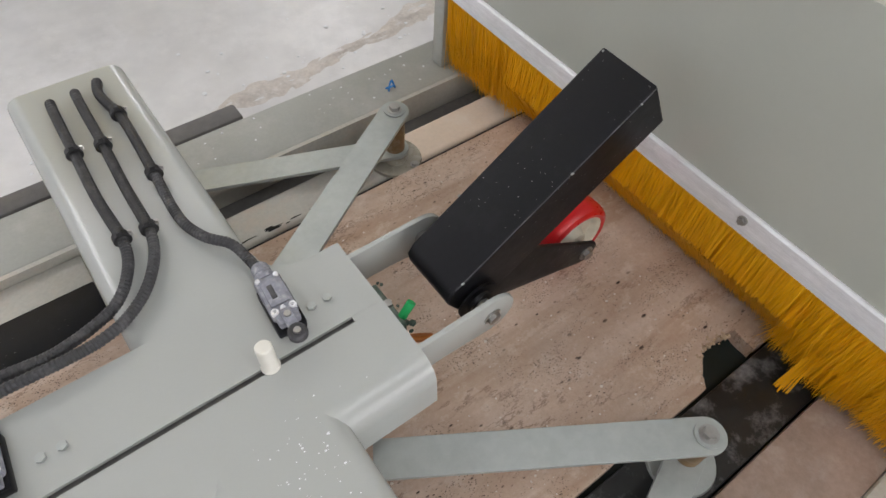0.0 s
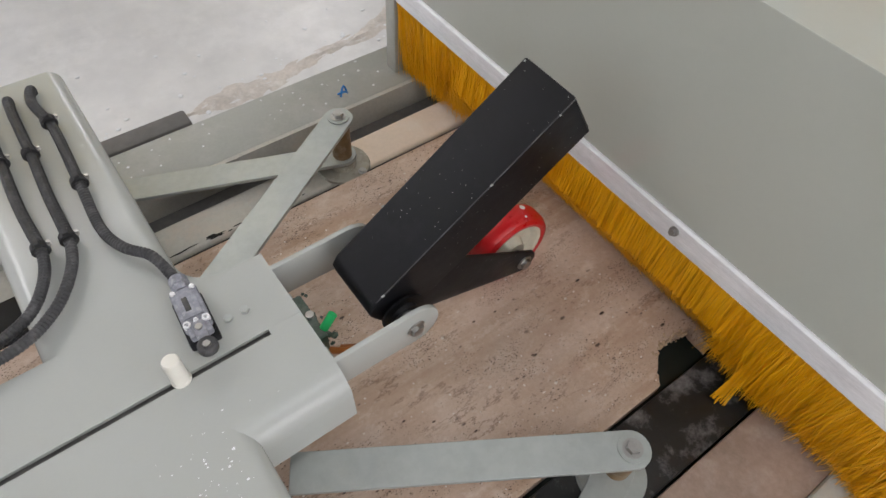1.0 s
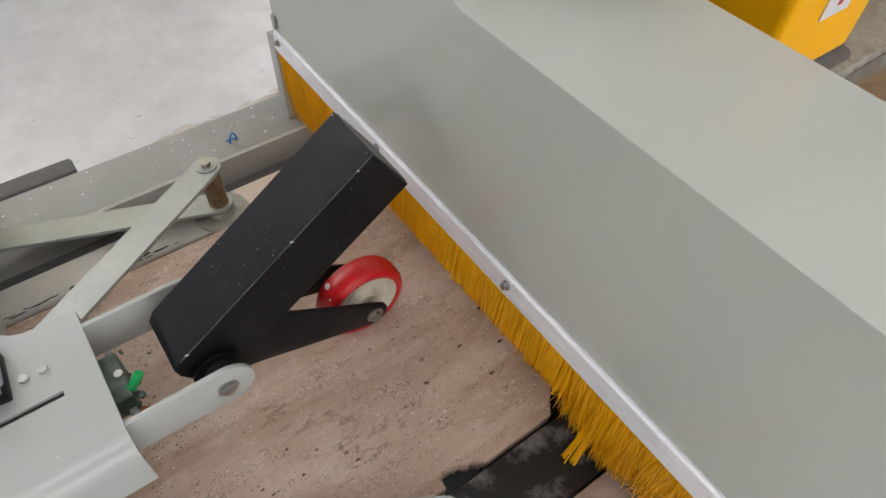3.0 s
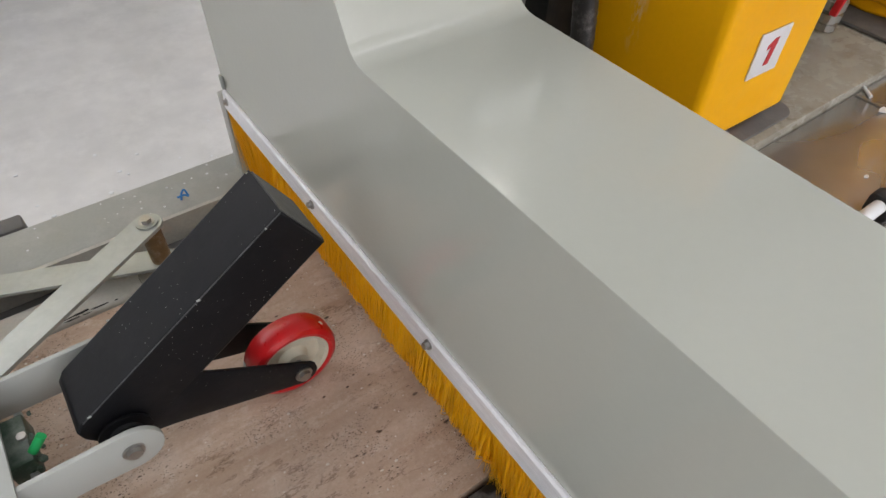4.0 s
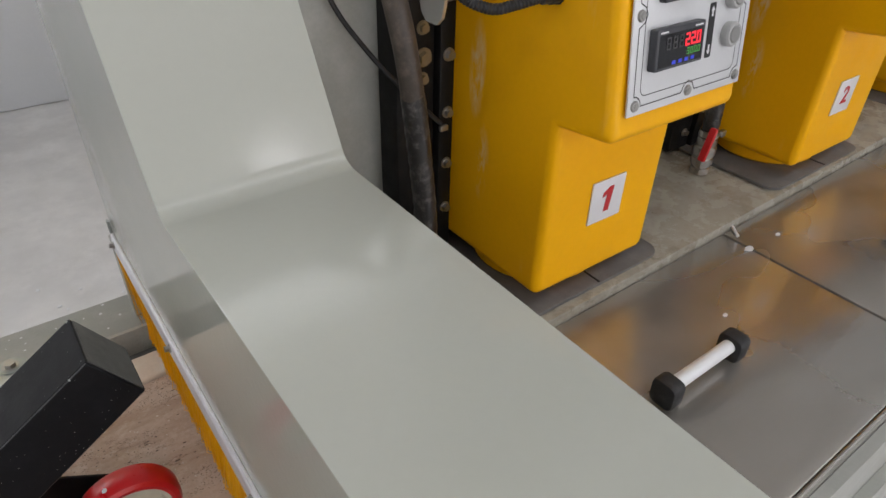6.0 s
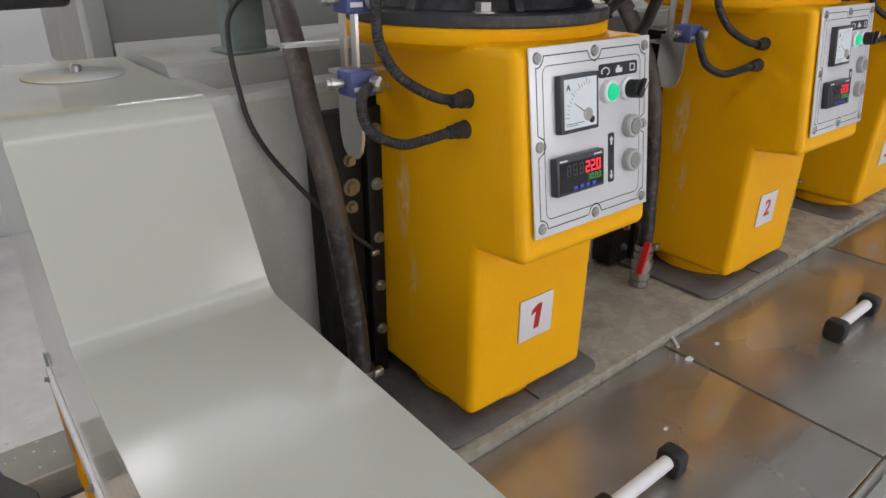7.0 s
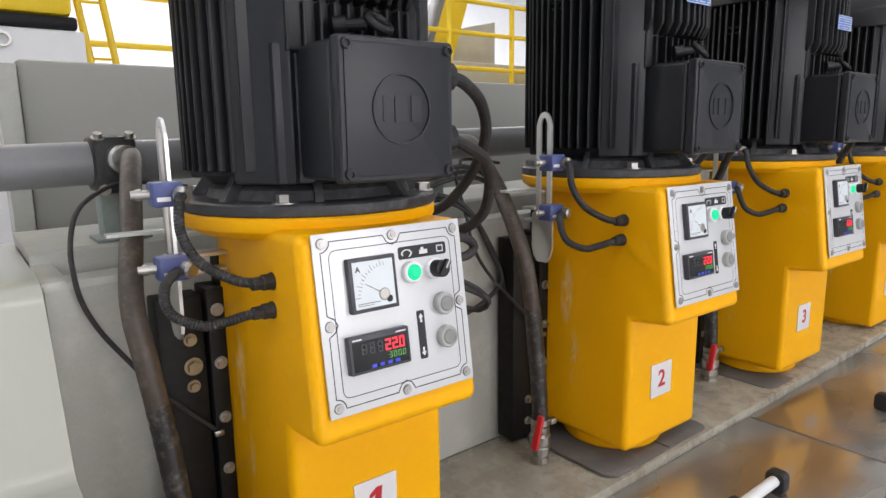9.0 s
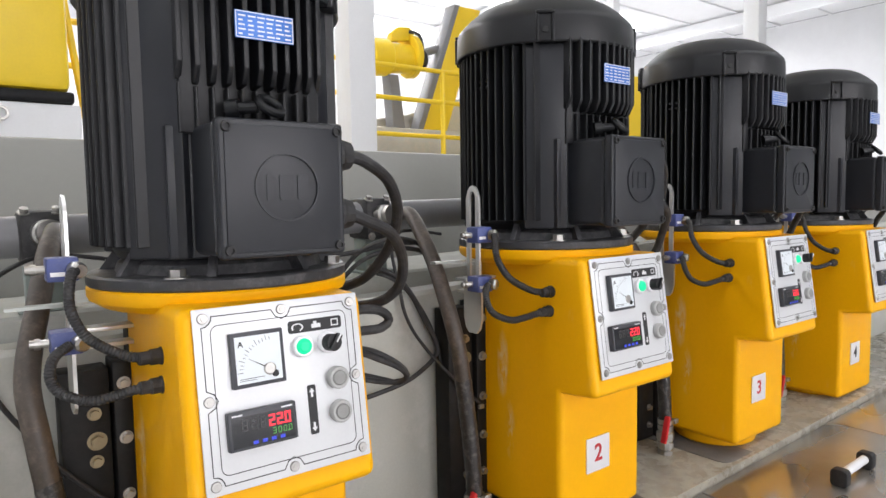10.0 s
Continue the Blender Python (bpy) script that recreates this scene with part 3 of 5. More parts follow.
    tube(bm, [(-0.795, 0.782, -0.333), (-0.79, 0.785, -0.318), (-0.782, 0.79, -0.315), (-0.778, 0.784, -0.33), (-0.787, 0.776, -0.318), (-0.80, 0.786, -0.326)], 0.0022, 6, 0.004)
    solo("twine_knot", bm, BLUE_TIE, "small bright blue twine knot on the side plate", "twine")

    # white stone crumbs on the floor beside the table and on the side plate
    rnd = random.Random(8)
    bm = B()
    for k in range(95):
        if k < 55:
            x = rnd.uniform(-1.6, 0.4)
            y, z = 2.05 + rnd.gauss(0, 0.16), FLOOR
            s = rnd.uniform(0.004, 0.012)
        else:
            x, y, z, s = rnd.uniform(-1.5, -0.65), rnd.uniform(0.77, 0.87), -0.336, rnd.uniform(0.0012, 0.004)
        g = bmesh.ops.create_icosphere(bm, subdivisions=1, radius=s)["verts"]
        put(bm, g, Matrix.Translation((x, y, z + s * 0.3)) @ Matrix.Diagonal((1, rnd.uniform(0.6, 1.2), 0.3, 1)))
    # a low ridge of wet slurry swept along the machine's side
    mud, rows = B(), []
    for i in range(90):
        x = -0.95 + 1.5 * i / 89
        mid, half = 2.0 + 0.05 * noise.noise(Vector((x * 3, 1, 0))) + 0.10 * x, 0.03 + 0.08 * max(0.0, 0.45 + noise.noise(Vector((x * 2.3, 5, 0))))
        half *= min(1.0, 4 * (1 - abs(2 * i / 89 - 1)) + 0.02)
        rows.append([mud.verts.new((x, mid + half * (2 * j / 12 - 1) + 0.008 * noise.noise(Vector((x * 25, j, 0))), FLOOR - 0.002 + 0.008 * (1 - abs(2 * j / 12 - 1)) * (0.7 + noise.noise(Vector((x * 14, j * 0.6, 2)))))) for j in range(13)])
    for a, b in zip(rows, rows[1:]):
        for j in range(12):
            mud.faces.new((a[j], a[j + 1], b[j + 1], b[j]))
    solo("slurry_ridge", mud, SLURRY, "low ridge of grey brown stone slurry on the floor", "slurry", "", "stuff")
    solo("stone_crumbs", bm, WHITE_PAINT, "scattered white stone crumbs on floor and frame", "crumbs", "", "stuff")


table()


def stone_slab():
    """The travertine slab, with a chipped notch and a shallow chip in its near edge; it goes along with the belt."""
    rnd = random.Random(4)
    edge = [(-0.601, -0.088), (-0.644, -0.088), (-0.640, -0.044), (-0.655, -0.043), (-0.672, -0.034), (-0.690, -0.037), (-0.708, -0.031), (-0.722, -0.040), (-0.731, -0.050), (-0.747, -0.064), (-0.767, -0.087), (-0.9, -0.087),
            (-0.91, -0.080), (-0.935, -0.066), (-0.965, -0.060), (-0.972, -0.084), (-1.3, -0.088), (-3.2, -0.088), (-3.2, 0.569), (0.6, 0.569), (0.6, -0.088)]
    fine = []
    for (x0, y0), (x1, y1) in zip(edge, edge[1:] + edge[:1]):
        short = math.hypot(x1 - x0, y1 - y0) < 0.1
        n = 4 if short else 1
        for k in range(n):
            t = k / n
            w = 0.0025 if k else 0
            fine.append((x0 + (x1 - x0) * t + rnd.uniform(-w, w), y0 + (y1 - y0) * t + rnd.uniform(-w, w)))
    bm = B()
    prism(bm, fine, "z", SLAB_Z - 0.031, SLAB_Z)
    ob = solo("travertine_slab", bm, STONE, "pinkish beige travertine slab with pores and a chipped edge", "stone slab", smooth=0)
    # the notch's crumbling inner edge
    bm = B()
    for k in range(90):
        t = rnd.random()
        x, y = -0.652 - 0.082 * t, -0.043 + 0.010 * math.sin(t * 3.1) + rnd.gauss(0, 0.004)
        r = rnd.uniform(0.0015, 0.0045)
        g = bmesh.ops.create_icosphere(bm, subdivisions=1, radius=r)["verts"]
        for v in g:
            v.co *= rnd.uniform(0.7, 1.25)
        put(bm, g, Matrix.Translation((x, y, SLAB_Z - 0.001 - abs(rnd.gauss(0, 0.006)))) @ pose(0, 0, 0, rnd.uniform(0, 90), rnd.uniform(0, 90), 0))
    # loose grit and pale dust lying on the slab
    grit = B()
    for k in range(260):
        x, y, r = rnd.uniform(-1.35, -0.68), rnd.uniform(-0.08, 0.55), rnd.uniform(0.0006, 0.0021)
        g = bmesh.ops.create_icosphere(grit, subdivisions=1, radius=r)["verts"]
        put(grit, g, Matrix.Translation((x, y, SLAB_Z + r * 0.3)) @ Matrix.Diagonal((rnd.uniform(0.7, 1.8), rnd.uniform(0.7, 1.4), 0.6, 1)))
    tagged(part("loose_grit", grit, CRUMB, ob, "", 0), "pale loose grit on the slab", kind="stuff")
    part("crumbled_edge", bm, CRUST, ob, "crumbling tan broken edge", 0)
    return ob


slab = stone_slab()


def hood():
    """The entry hood: a folded sheet with a raised hump over the beam's end."""
    root = thing("entry_hood", "glossy beige sheet steel hood with a raised hump", "machine hood")
    n0, far = -0.75, 0.79
    # the folded sheet: its outline along y, from the front face to the rear edge
    top = [(n0, 0.228), (0.188, 0.228), (0.199, 0.2295), (0.209, 0.2335), (0.217, 0.240), (0.223, 0.249), (0.333, 0.449), (0.339, 0.458), (0.347, 0.4665), (0.357, 0.473), (0.370, 0.477), (0.39, 0.479)]
    outline = [(n0, -0.128), (far - 0.008, -0.128), (far + 0.025, 0.479)] + top[::-1]
    fair(part("hood_shell", prism(B(), outline, "x", -0.644, -0.388, 0.0018, 2), BEIGE_GLOSS, root, smooth=40))
    part("end_plate", box(B(), -0.652, -0.612, far - 0.006, far + 0.028, -0.334, -0.129, 0.003), BEIGE_DUSTY, root)
    disc = part("access_disc", lathe(B(), [(0, 0.0015), (0.072, 0.0015), (0.075, 0.0), (0.075, -0.001)], (-0.505, 0.64, 0.4805), n=40), BEIGE, root, "flat round access cover")
    part("disc_knob", lathe(B(), [(0, 0.012), (0.007, 0.012), (0.009, 0.009), (0.009, 0)], (-0.495, 0.665, 0.4815), n=14), CHROME, disc)
    part("latch", box(B(), -0.651, -0.645, far - 0.024, far - 0.012, -0.10, -0.07, 0.002), ZINC, root, "small grey latch")
    # the aluminium holding strip with its bolts and the brush
    bm = prism(B(), [(-0.6445, -0.106), (-0.648, -0.106), (-0.6510, -0.110), (-0.6530, -0.143), (-0.6522, -0.149), (-0.649, -0.149), (-0.6445, -0.127)], "y", n0, far - 0.01, 0.001, 1)
    strip = part("holding_strip", bm, ALU, root, "scratched aluminium holding strip")
    for y in (0.76, 0.392, 0.043, -0.33, -0.70):
        bm = bolt(B(), (-0.6518, y, -0.124), (-1, 0, 0.25), 0.0055, 0.007)
        part("strip_bolt", bm, CHROME, strip)
    part("brush_back", box(B(), -0.641, -0.606, n0, far - 0.01, -0.150, -0.1285), BLACK_STEEL, root)
    # bristles: bent inwards over the stone, hanging and splayed beside it
    rnd = np.random.default_rng(3)
    verts, faces = [], []
    for k in range(40000):
        y = rnd.uniform(-0.55, far - 0.012)
        x = rnd.uniform(-0.652, -0.622)
        over = 1 / (1 + math.exp(-(y + 0.10) / 0.012)) * (1 / (1 + math.exp((y - 0.57) / 0.012)))
        length = rnd.normal(0.168, 0.008) + 0.006 * math.sin(y * 60) * (1 - over)
        root_z = -0.146
        lean = rnd.normal(0.0, 0.05) + 0.05 * noise.noise(Vector((y * 14, 0, 0)))
        if over > 0.5:
            bottom = SLAB_Z + 0.006 + abs(rnd.normal(0, 0.006))
            pts = [(x, y, root_z), (x - 0.002 + rnd.normal(0, 0.004), y + lean * 0.06 + rnd.normal(0, 0.002), root_z * 0.55 + bottom * 0.45), (x + 0.056 + abs(rnd.normal(0, 0.012)), y + lean * 0.16, bottom)]
        else:
            out = 0.030 - 0.014 * max(0, noise.noise(Vector((y * 9, 3, 0))) + 0.3) + rnd.normal(0, 0.009)
            tip = (x + out, y + lean * 0.24 + rnd.normal(0, 0.006), root_z - length)
            pts = [(x, y, root_z), (x + out * 0.35, y + lean * 0.1, root_z - length * 0.5), tip]
        w = 0.00065
        a = rnd.uniform(0, math.tau)
        base = len(verts)
        for j, (px, py, pz) in enumerate(pts):
            ww = w * (1.0, 0.95, 0.45)[j]
            for c in range(3):
                ang = a + c * math.tau / 3
                verts.append((px + ww * math.cos(ang), py + ww * math.sin(ang), pz))
        for j in (0, 3):
            for c in range(3):
                d = (c + 1) % 3
                faces.append((base + j + c, base + j + d, base + j + 3 + d, base + j + 3 + c))
        faces.append((base + 6, base + 7, base + 8))
    me = bpy.data.meshes.new("bristles")
    me.from_pydata(verts, [], faces)
    me.materials.append(BRISTLE)
    ob = new("bristles", me)
    ob.parent = root
    tagged(ob, "dense yellow nylon bristles", kind="stuff")
    # a loose tuft
    bm = B()
    for k in range(26):
        dx, dy = random.uniform(-0.006, 0.006), random.uniform(-0.008, 0.008)
        tube(bm, [(-0.63 + dx, -0.155 + dy, -0.20), (-0.642 + dx, -0.156 + dy, -0.28), (-0.664 + 1.6 * dx, -0.158 + 1.5 * dy, -0.343)], 0.0011, 4, 0.05)
    part("loose_tuft", bm, BRISTLE, root)
    return root


hood()


RISE = pose(0, 0, 0, 0, -1.25, 0)  # the line of heads climbs a little along its length


def rising(ob):
    ob.matrix_basis = RISE @ ob.matrix_basis
    return ob


def covers():
    """Beam, ledge and stainless lids that carry the heads."""
    bm = B()
    prism(bm, [(0.36, -0.069), (0.36, 0.470), (0.37, 0.480), (0.43, 0.480), (0.437, 0.455), (0.533, 0.455), (0.54, 0.50), (0.55, 0.506), (0.86, 0.506), (0.86, -0.069)], "x", -0.375, 3.6)
    beam = tagged(rising(part("cross_beam", bm, BEIGE_DUSTY, None)), "long beige box beam that carries the polishing heads", "machine beam")
    part("beam_cap", box(B(), -0.382, -0.34, 0.366, 0.545, 0.440, 0.484, 0.006), BEIGE_DUSTY, beam)
    bm = box(B(), -0.387, 3.6, 0.036, 0.3595, -0.13, -0.070, 0.003)
    rising(solo("ledge", bm, BEIGE_STAINED, "wet stained beige steel ledge along the foot of the beam", "ledge"))
    for k in range(5):
        x0 = -0.385 + 0.765 * k
        root = rising(thing("tray_lid", "wet stainless steel lid with a tubular handle", "lid", "stainless lids"))
        part("lid_sheet", box(B(), x0 + 0.002, x0 + 0.762, -0.385, 0.0345, -0.125, -0.091, 0.003), STAINLESS, root)
        part("folded_edge", box(B(), x0 + 0.002, x0 + 0.762, -0.392, -0.3855, -0.17, -0.091, 0.002), STAINLESS, root)
        hx = x0 + 0.38
        handle = part("handle_bar", cyl(B(), (hx - 0.072, -0.182, -0.062), (hx + 0.072, -0.182, -0.062), 0.0115, 18), WHITE_PAINT, root, "pale grey tube handle")
        for s in (-1, 1):
            bm = B()
            prism(bm, rounded(-0.203, -0.161, -0.0905, -0.043, 0.012, 4), "x", hx + s * 0.083 - 0.014, hx + s * 0.083 + 0.014, 0.004)
            part("handle_end", bm, RUBBER, root, "black plastic handle end")
    bm = box(B(), -0.38, 3.6, -0.41, -0.3925, -0.60, -0.128)
    box(bm, -0.38, 3.6, -0.43, -0.4105, FLOOR, -0.3)
    solo("side_apron", bm, BEIGE_DUSTY, "beige steel apron below the stainless lids", "machine panel")
    for (x, y, s) in ((0.375, -0.03, 0.011), (0.47, -0.035, 0.006), (0.16, -0.12, 0.005)):
        bm = B()
        prism(bm, [(x + s * math.cos(a) * (1.3 if i % 2 else 0.9), y + s * math.sin(a) * 0.7) for i, a in enumerate(math.tau * k / 7 for k in range(7))], "z", -0.0905, -0.0885)
        rising(solo("stone_chip", bm, WHITE_LABEL, "small white stone chip on the wet lid", "stone chip", "stone chips"))
    bm = cyl(B(), (0.392, 0.008, -0.0870), (0.412, 0.0355, -0.0855), 0.0035, 10)
    rising(solo("stop_pin", bm, ALU, "short bright steel pin at the edge of the ledge", "pin"))


covers()


def pipeline():
    y, z = 0.60, 0.650
    root = rising(thing("water_pipe", "long grey plastic water pipe with black couplings", "pipe"))
    part("pipe_run", cyl(B(), (-0.50, y, z), (3.6, y, z), 0.040, 28), PIPE, root)
    bm = lathe(B(), [(0.0, 0), (0.05, 0), (0.053, 0.006), (0.053, 0.10), (0.05, 0.106), (0, 0.106)], (-0.590, y, z), (1, 0, 0), 28)
    part("coupling", bm, RUBBER, root, "black pipe coupling")
    bm = tube(B(), [(-0.56, y, z), (-0.62, y, z - 0.006), (-0.655, y, z - 0.04), (-0.66, y, z - 0.11), (-0.66, y, 0.482)], 0.049, 22, 0.02)
    part("elbow", bm, RUBBER, root, "black pipe elbow")
    for k in range(5):
        x = -0.217 + 0.735 * k
        c = part("saddle_clamp", box(B(), x - 0.037, x + 0.037, y - 0.054, y + 0.054, z - 0.055, z + 0.05, 0.012), RUBBER, root, "black saddle clamp")
        for sx in (-1, 1):
            for zz in (z + 0.05,):
                part("clamp_bolt", bolt(B(), (x + sx * 0.026, y - 0.045, zz - 0.004), (0, -0.5, 1), 0.008, 0.008), CHROME, c)
            part("clamp_bolt", bolt(B(), (x + sx * 0.026, y - 0.054, z - 0.047), (0, -1, 0), 0.007, 0.006), CHROME, c)
        bm = lathe(B(), [(0.0, 0), (0.026, 0), (0.026, 0.02), (0.021, 0.024), (0.021, 0.03), (0.024, 0.034), (0.024, 0.045), (0, 0.045)], (x + 0.004, y - 0.053, z + 0.006), (0.15, -1, 0.05), 18)
        part("hose_clip", bm, CHROME, c, "bright steel hose clip")
        part("pipe_foot", box(B(), x - 0.032, x + 0.032, y - 0.03, y + 0.03, 0.51, z - 0.054, 0.004), PIPE_FOOT, root, "grey green pipe foot")
        part("foot_flange", box(B(), x - 0.048, x + 0.048, y - 0.045, y + 0.04, 0.5065, 0.5125, 0.002), PIPE_FOOT, root)


pipeline()

# ---- the measuring carriage at the entry ----


def u_profile(y0, y1, z0, z1, r, t=0.005, n=5):
    """An upside-down channel with rounded shoulders."""
    def arch(a, b, top, rr):
        out = [(a, z0)]
        out += [(a + rr - rr * math.cos(radians(90 * k / n)), top - rr + rr * math.sin(radians(90 * k / n))) for k in range(n + 1)]
        out += [(b - rr + rr * math.sin(radians(90 * k / n)), top - rr + rr * math.cos(radians(90 * k / n))) for k in range(n + 1)]
        return out + [(b, z0)]
    return arch(y0, y1, z1, r) + arch(y0 + t, y1 - t, z1 - t, max(0.002, r - t))[::-1]


def carriage():
    root = thing("measuring_carriage", "beige sheet steel carriage with two cross arms and a long slot", "machine carriage")
    top, t = -0.13, 0.006
    bm = B()
    # near half with its rounded fold, far half, and the bridge beyond the slot's end
    fold = [(0.2295, top), (0.150, top)] + [(0.150 - 0.038 * math.sin(radians(a)), top - 0.038 + 0.038 * math.cos(radians(a))) for a in (18, 36, 54, 72, 90)] + [(0.108, -0.215)]
    inner = [(y + (0.0 if i < 2 else 0.006), z - (t if i < 2 else 0.0) - (0.003 if i in (2, 3) else 0)) for i, (y, z) in enumerate(fold)]
    prism(bm, fold + inner[::-1], "x", -2.1, -1.165)
    fair(part("near_sheet", bm, BEIGE, root, smooth=40))
    bm = B()
    prism(bm, [(0.2385, top), (0.352, top), (0.352, -0.20), (0.346, -0.20), (0.346, top - t), (0.2385, top - t)], "x", -2.1, -1.165)
    part("far_sheet", bm, BEIGE, root)
    part("slot_bridge", box(B(), -1.212, -1.1651, 0.2296, 0.2384, top - t, top - 0.0001), BEIGE, root)
    for name, y0, y1 in (("far_arm", 0.3521, 0.900), ("near_arm", -0.42, 0.1499)):
        bm = B()
        right = -1.270 if name == "far_arm" else -1.288
        g = u_profile(-1.462, right, -0.215, top - 0.0001, 0.024)
        prism(bm, [(x, z) for x, z in g], "y", y0, y1)
        end = y1 if name == "far_arm" else y0
        s = 1 if name == "far_arm" else -1
        prism(bm, [(x, z) for x, z in rounded(-1.455, right - 0.007, -0.215, top - 0.006, 0.024, 4)], "y", *sorted((end - s * 0.012, end - s * 0.002)))
        fair(part(name, bm, BEIGE, root, "beige cross arm with rounded shoulders", 40))
    # a fillet where the far arm meets the middle sheet
    pts = [(-1.271, 0.352)] + [(-1.271 + 0.05 * (1 - math.sin(radians(a))), 0.352 + 0.05 * (1 - math.cos(radians(a)))) for a in range(0, 91, 15)]
    part("weld_fillet", prism(B(), pts, "z", top - 0.008, top - 0.0002), BEIGE, root)
    for y in (0.154, 0.325):
        # lugs that hold the arm's shaft
        pts = [(-1.19, -0.205), (-1.19, -0.134), (-1.05, -0.134)] + [(-1.041 + 0.039 * math.cos(radians(a)), -0.173 + 0.039 * math.sin(radians(a))) for a in range(90, -91, -15)] + [(-1.10, -0.207)]
        part("lug", prism(B(), pts, "y", y - 0.004, y + 0.004, 0.0012), BEIGE, root, "rounded beige shaft lug")
    part("shaft", cyl(B(), (-1.041, 0.150, -0.173), (-1.041, 0.329, -0.173), 0.0115, 20), CHROME, root)
    part("shaft_bolt", bolt(B(), (-1.041, 0.150, -0.173), (0, -1, 0), 0.010, 0.006), CHROME, root)
    part("shaft_bolt", bolt(B(), (-1.041, 0.329, -0.173), (0, 1, 0), 0.010, 0.006), CHROME, root)
    for x in (-1.224, -1.247, -1.563, -1.586):
        part("cap_bolt", bolt(B(), (x, 0.280, top), (0, 0, 1), 0.0062, 0.004, False), ZINC, root)
    bm = lathe(B(), [(0.0, 0.044), (0.0095, 0.044), (0.0108, 0.042), (0.0108, 0.004), (0.0125, 0.002), (0.0125, 0), (0, 0)], (-1.3295, 0.236, top - 0.001), (0.0, 0.12, 1), 24)
    # Added dark grey backing: stands in for the shaded space below the slot.
    part("slot_backing", box(B(), -2.1, -1.19, 0.20, 0.275, -0.20, -0.143), PLATE, root)
    part("nylon_pin", bm, WHITE_NYLON, root, "upright white nylon pin in the slot")
    # limit switches
    for sx, rot in ((-1.2805, -4), (-1.632, -4)):
        m = Matrix.Translation((sx, 0.305, top)) @ pose(0, 0, 0, 0, 0, rot)
        sw = part("limit_switch", box(B(), -0.0175, 0.0175, -0.030, 0.036, 0.0, 0.026, 0.004, 2, m), SWITCH_DUSTY, root, "dusty blue grey limit switch")
        part("switch_base", box(B(), -0.0195, 0.0195, -0.046, 0.026, 0.0, 0.016, 0.003, 2, m), BLACK_STEEL, sw)
        bm = B()
        g0 = m @ Vector((0, 0.036, 0.014))
        lathe(bm, [(0, 0), (0.013, 0), (0.013, 0.009), (0.011, 0.011), (0.0125, 0.013), (0.0125, 0.022), (0.010, 0.026), (0, 0.026)], g0, (m.to_3x3() @ Vector((0, 1, 0.05))), 12)
        part("switch_gland", bm, SWITCH_DUSTY, sw)
        part("switch_cover", box(B(), -0.0125, 0.0125, -0.014, 0.028, 0.0255, 0.0285, 0.0012, 2, m), SWITCH_DUSTY, sw)
        for dx, dy in ((-0.0125, 0.031), (0.0125, 0.031), (0.0, -0.020)):
            part("switch_screw", lathe(B(), [(0, 0.001), (0.0016, 0.001), (0.0018, 0.003), (0.0032, 0.003), (0.0036, 0)], m @ Vector((dx, dy, 0.026)), n=12), ALU, sw)
        part("cover_mark", box(B(), -0.006, 0.001, -0.004, 0.018, 0.0286, 0.0291, 0.0003, 1, m), CONDUIT, sw, "worn dark marking bar")
        part("lever_screw", lathe(B(), [(0, 0.002), (0.0045, 0.002), (0.005, 0)], m @ Vector((0, -0.036, 0.035)), n=12), CHROME, sw)
        part("roller_pin", lathe(B(), [(0, 0.0145), (0.0045, 0.0145), (0.005, 0.012)], m @ Vector((0, -0.066, 0.027)), n=12), CHROME, sw)
        bm = box(B(), -0.0145, 0.0145, -0.044, -0.022, 0.017, 0.030, 0.003, 2, m)
        part("switch_head", bm, SWITCH_DUSTY, sw)
        for dx in (-0.012, 0.012):
            part("switch_screw", lathe(B(), [(0, 0.003), (0.0024, 0.003), (0.0026, 0.0065), (0.0046, 0.0065), (0.0052, 0.004), (0.0052, 0)], m @ Vector((dx, -0.024, 0.026)), n=14), ALU, sw)
        bm = box(B(), -0.0075, 0.0075, -0.068, -0.030, 0.031, 0.035, 0.002, 2, m)
        part("switch_lever", bm, SWITCH_DUSTY, sw)
        part("switch_roller", lathe(B(), [(0, 0.012), (0.010, 0.012), (0.0125, 0.010), (0.0125, 0.002), (0.010, 0), (0, 0)], m @ Vector((0, -0.066, 0.027)), n=20), CONDUIT, sw)
    # white flecks of dried slurry round the near fold
    rnd = random.Random(12)
    flecks = B()
    for k in range(120):
        x, y, r = rnd.gauss(-1.325, 0.045), rnd.gauss(0.095, 0.035), min(0.0014, abs(rnd.gauss(0, 0.0005))) + 0.0003
        if y < 0.150 and x < -1.312:
            g = bmesh.ops.create_icosphere(flecks, subdivisions=1, radius=r)["verts"]
            put(flecks, g, Matrix.Translation((x, y, top - 0.0001)) @ Matrix.Diagonal((1.4, 1, 0.25, 1)))
        elif 0.152 < y < 0.228 and x < -1.17:
            g = bmesh.ops.create_icosphere(flecks, subdivisions=1, radius=r)["verts"]
            put(flecks, g, Matrix.Translation((x, y, top)) @ Matrix.Diagonal((1.4, 1, 0.25, 1)))
    tagged(part("slurry_flecks", flecks, WHITE_PAINT, root, "", 0), "dried white slurry flecks", kind="stuff")
    # dark debris under the sensor
    debris = B()
    for k in range(26):
        r = rnd.uniform(0.002, 0.006)
        g = bmesh.ops.create_icosphere(debris, subdivisions=1, radius=r)["verts"]
        put(debris, g, Matrix.Translation((rnd.uniform(-1.165, -1.135), rnd.uniform(0.19, 0.29), -0.19 + rnd.uniform(0, 0.02))) @ Matrix.Diagonal((1, rnd.uniform(0.6, 1.6), 0.7, 1)))
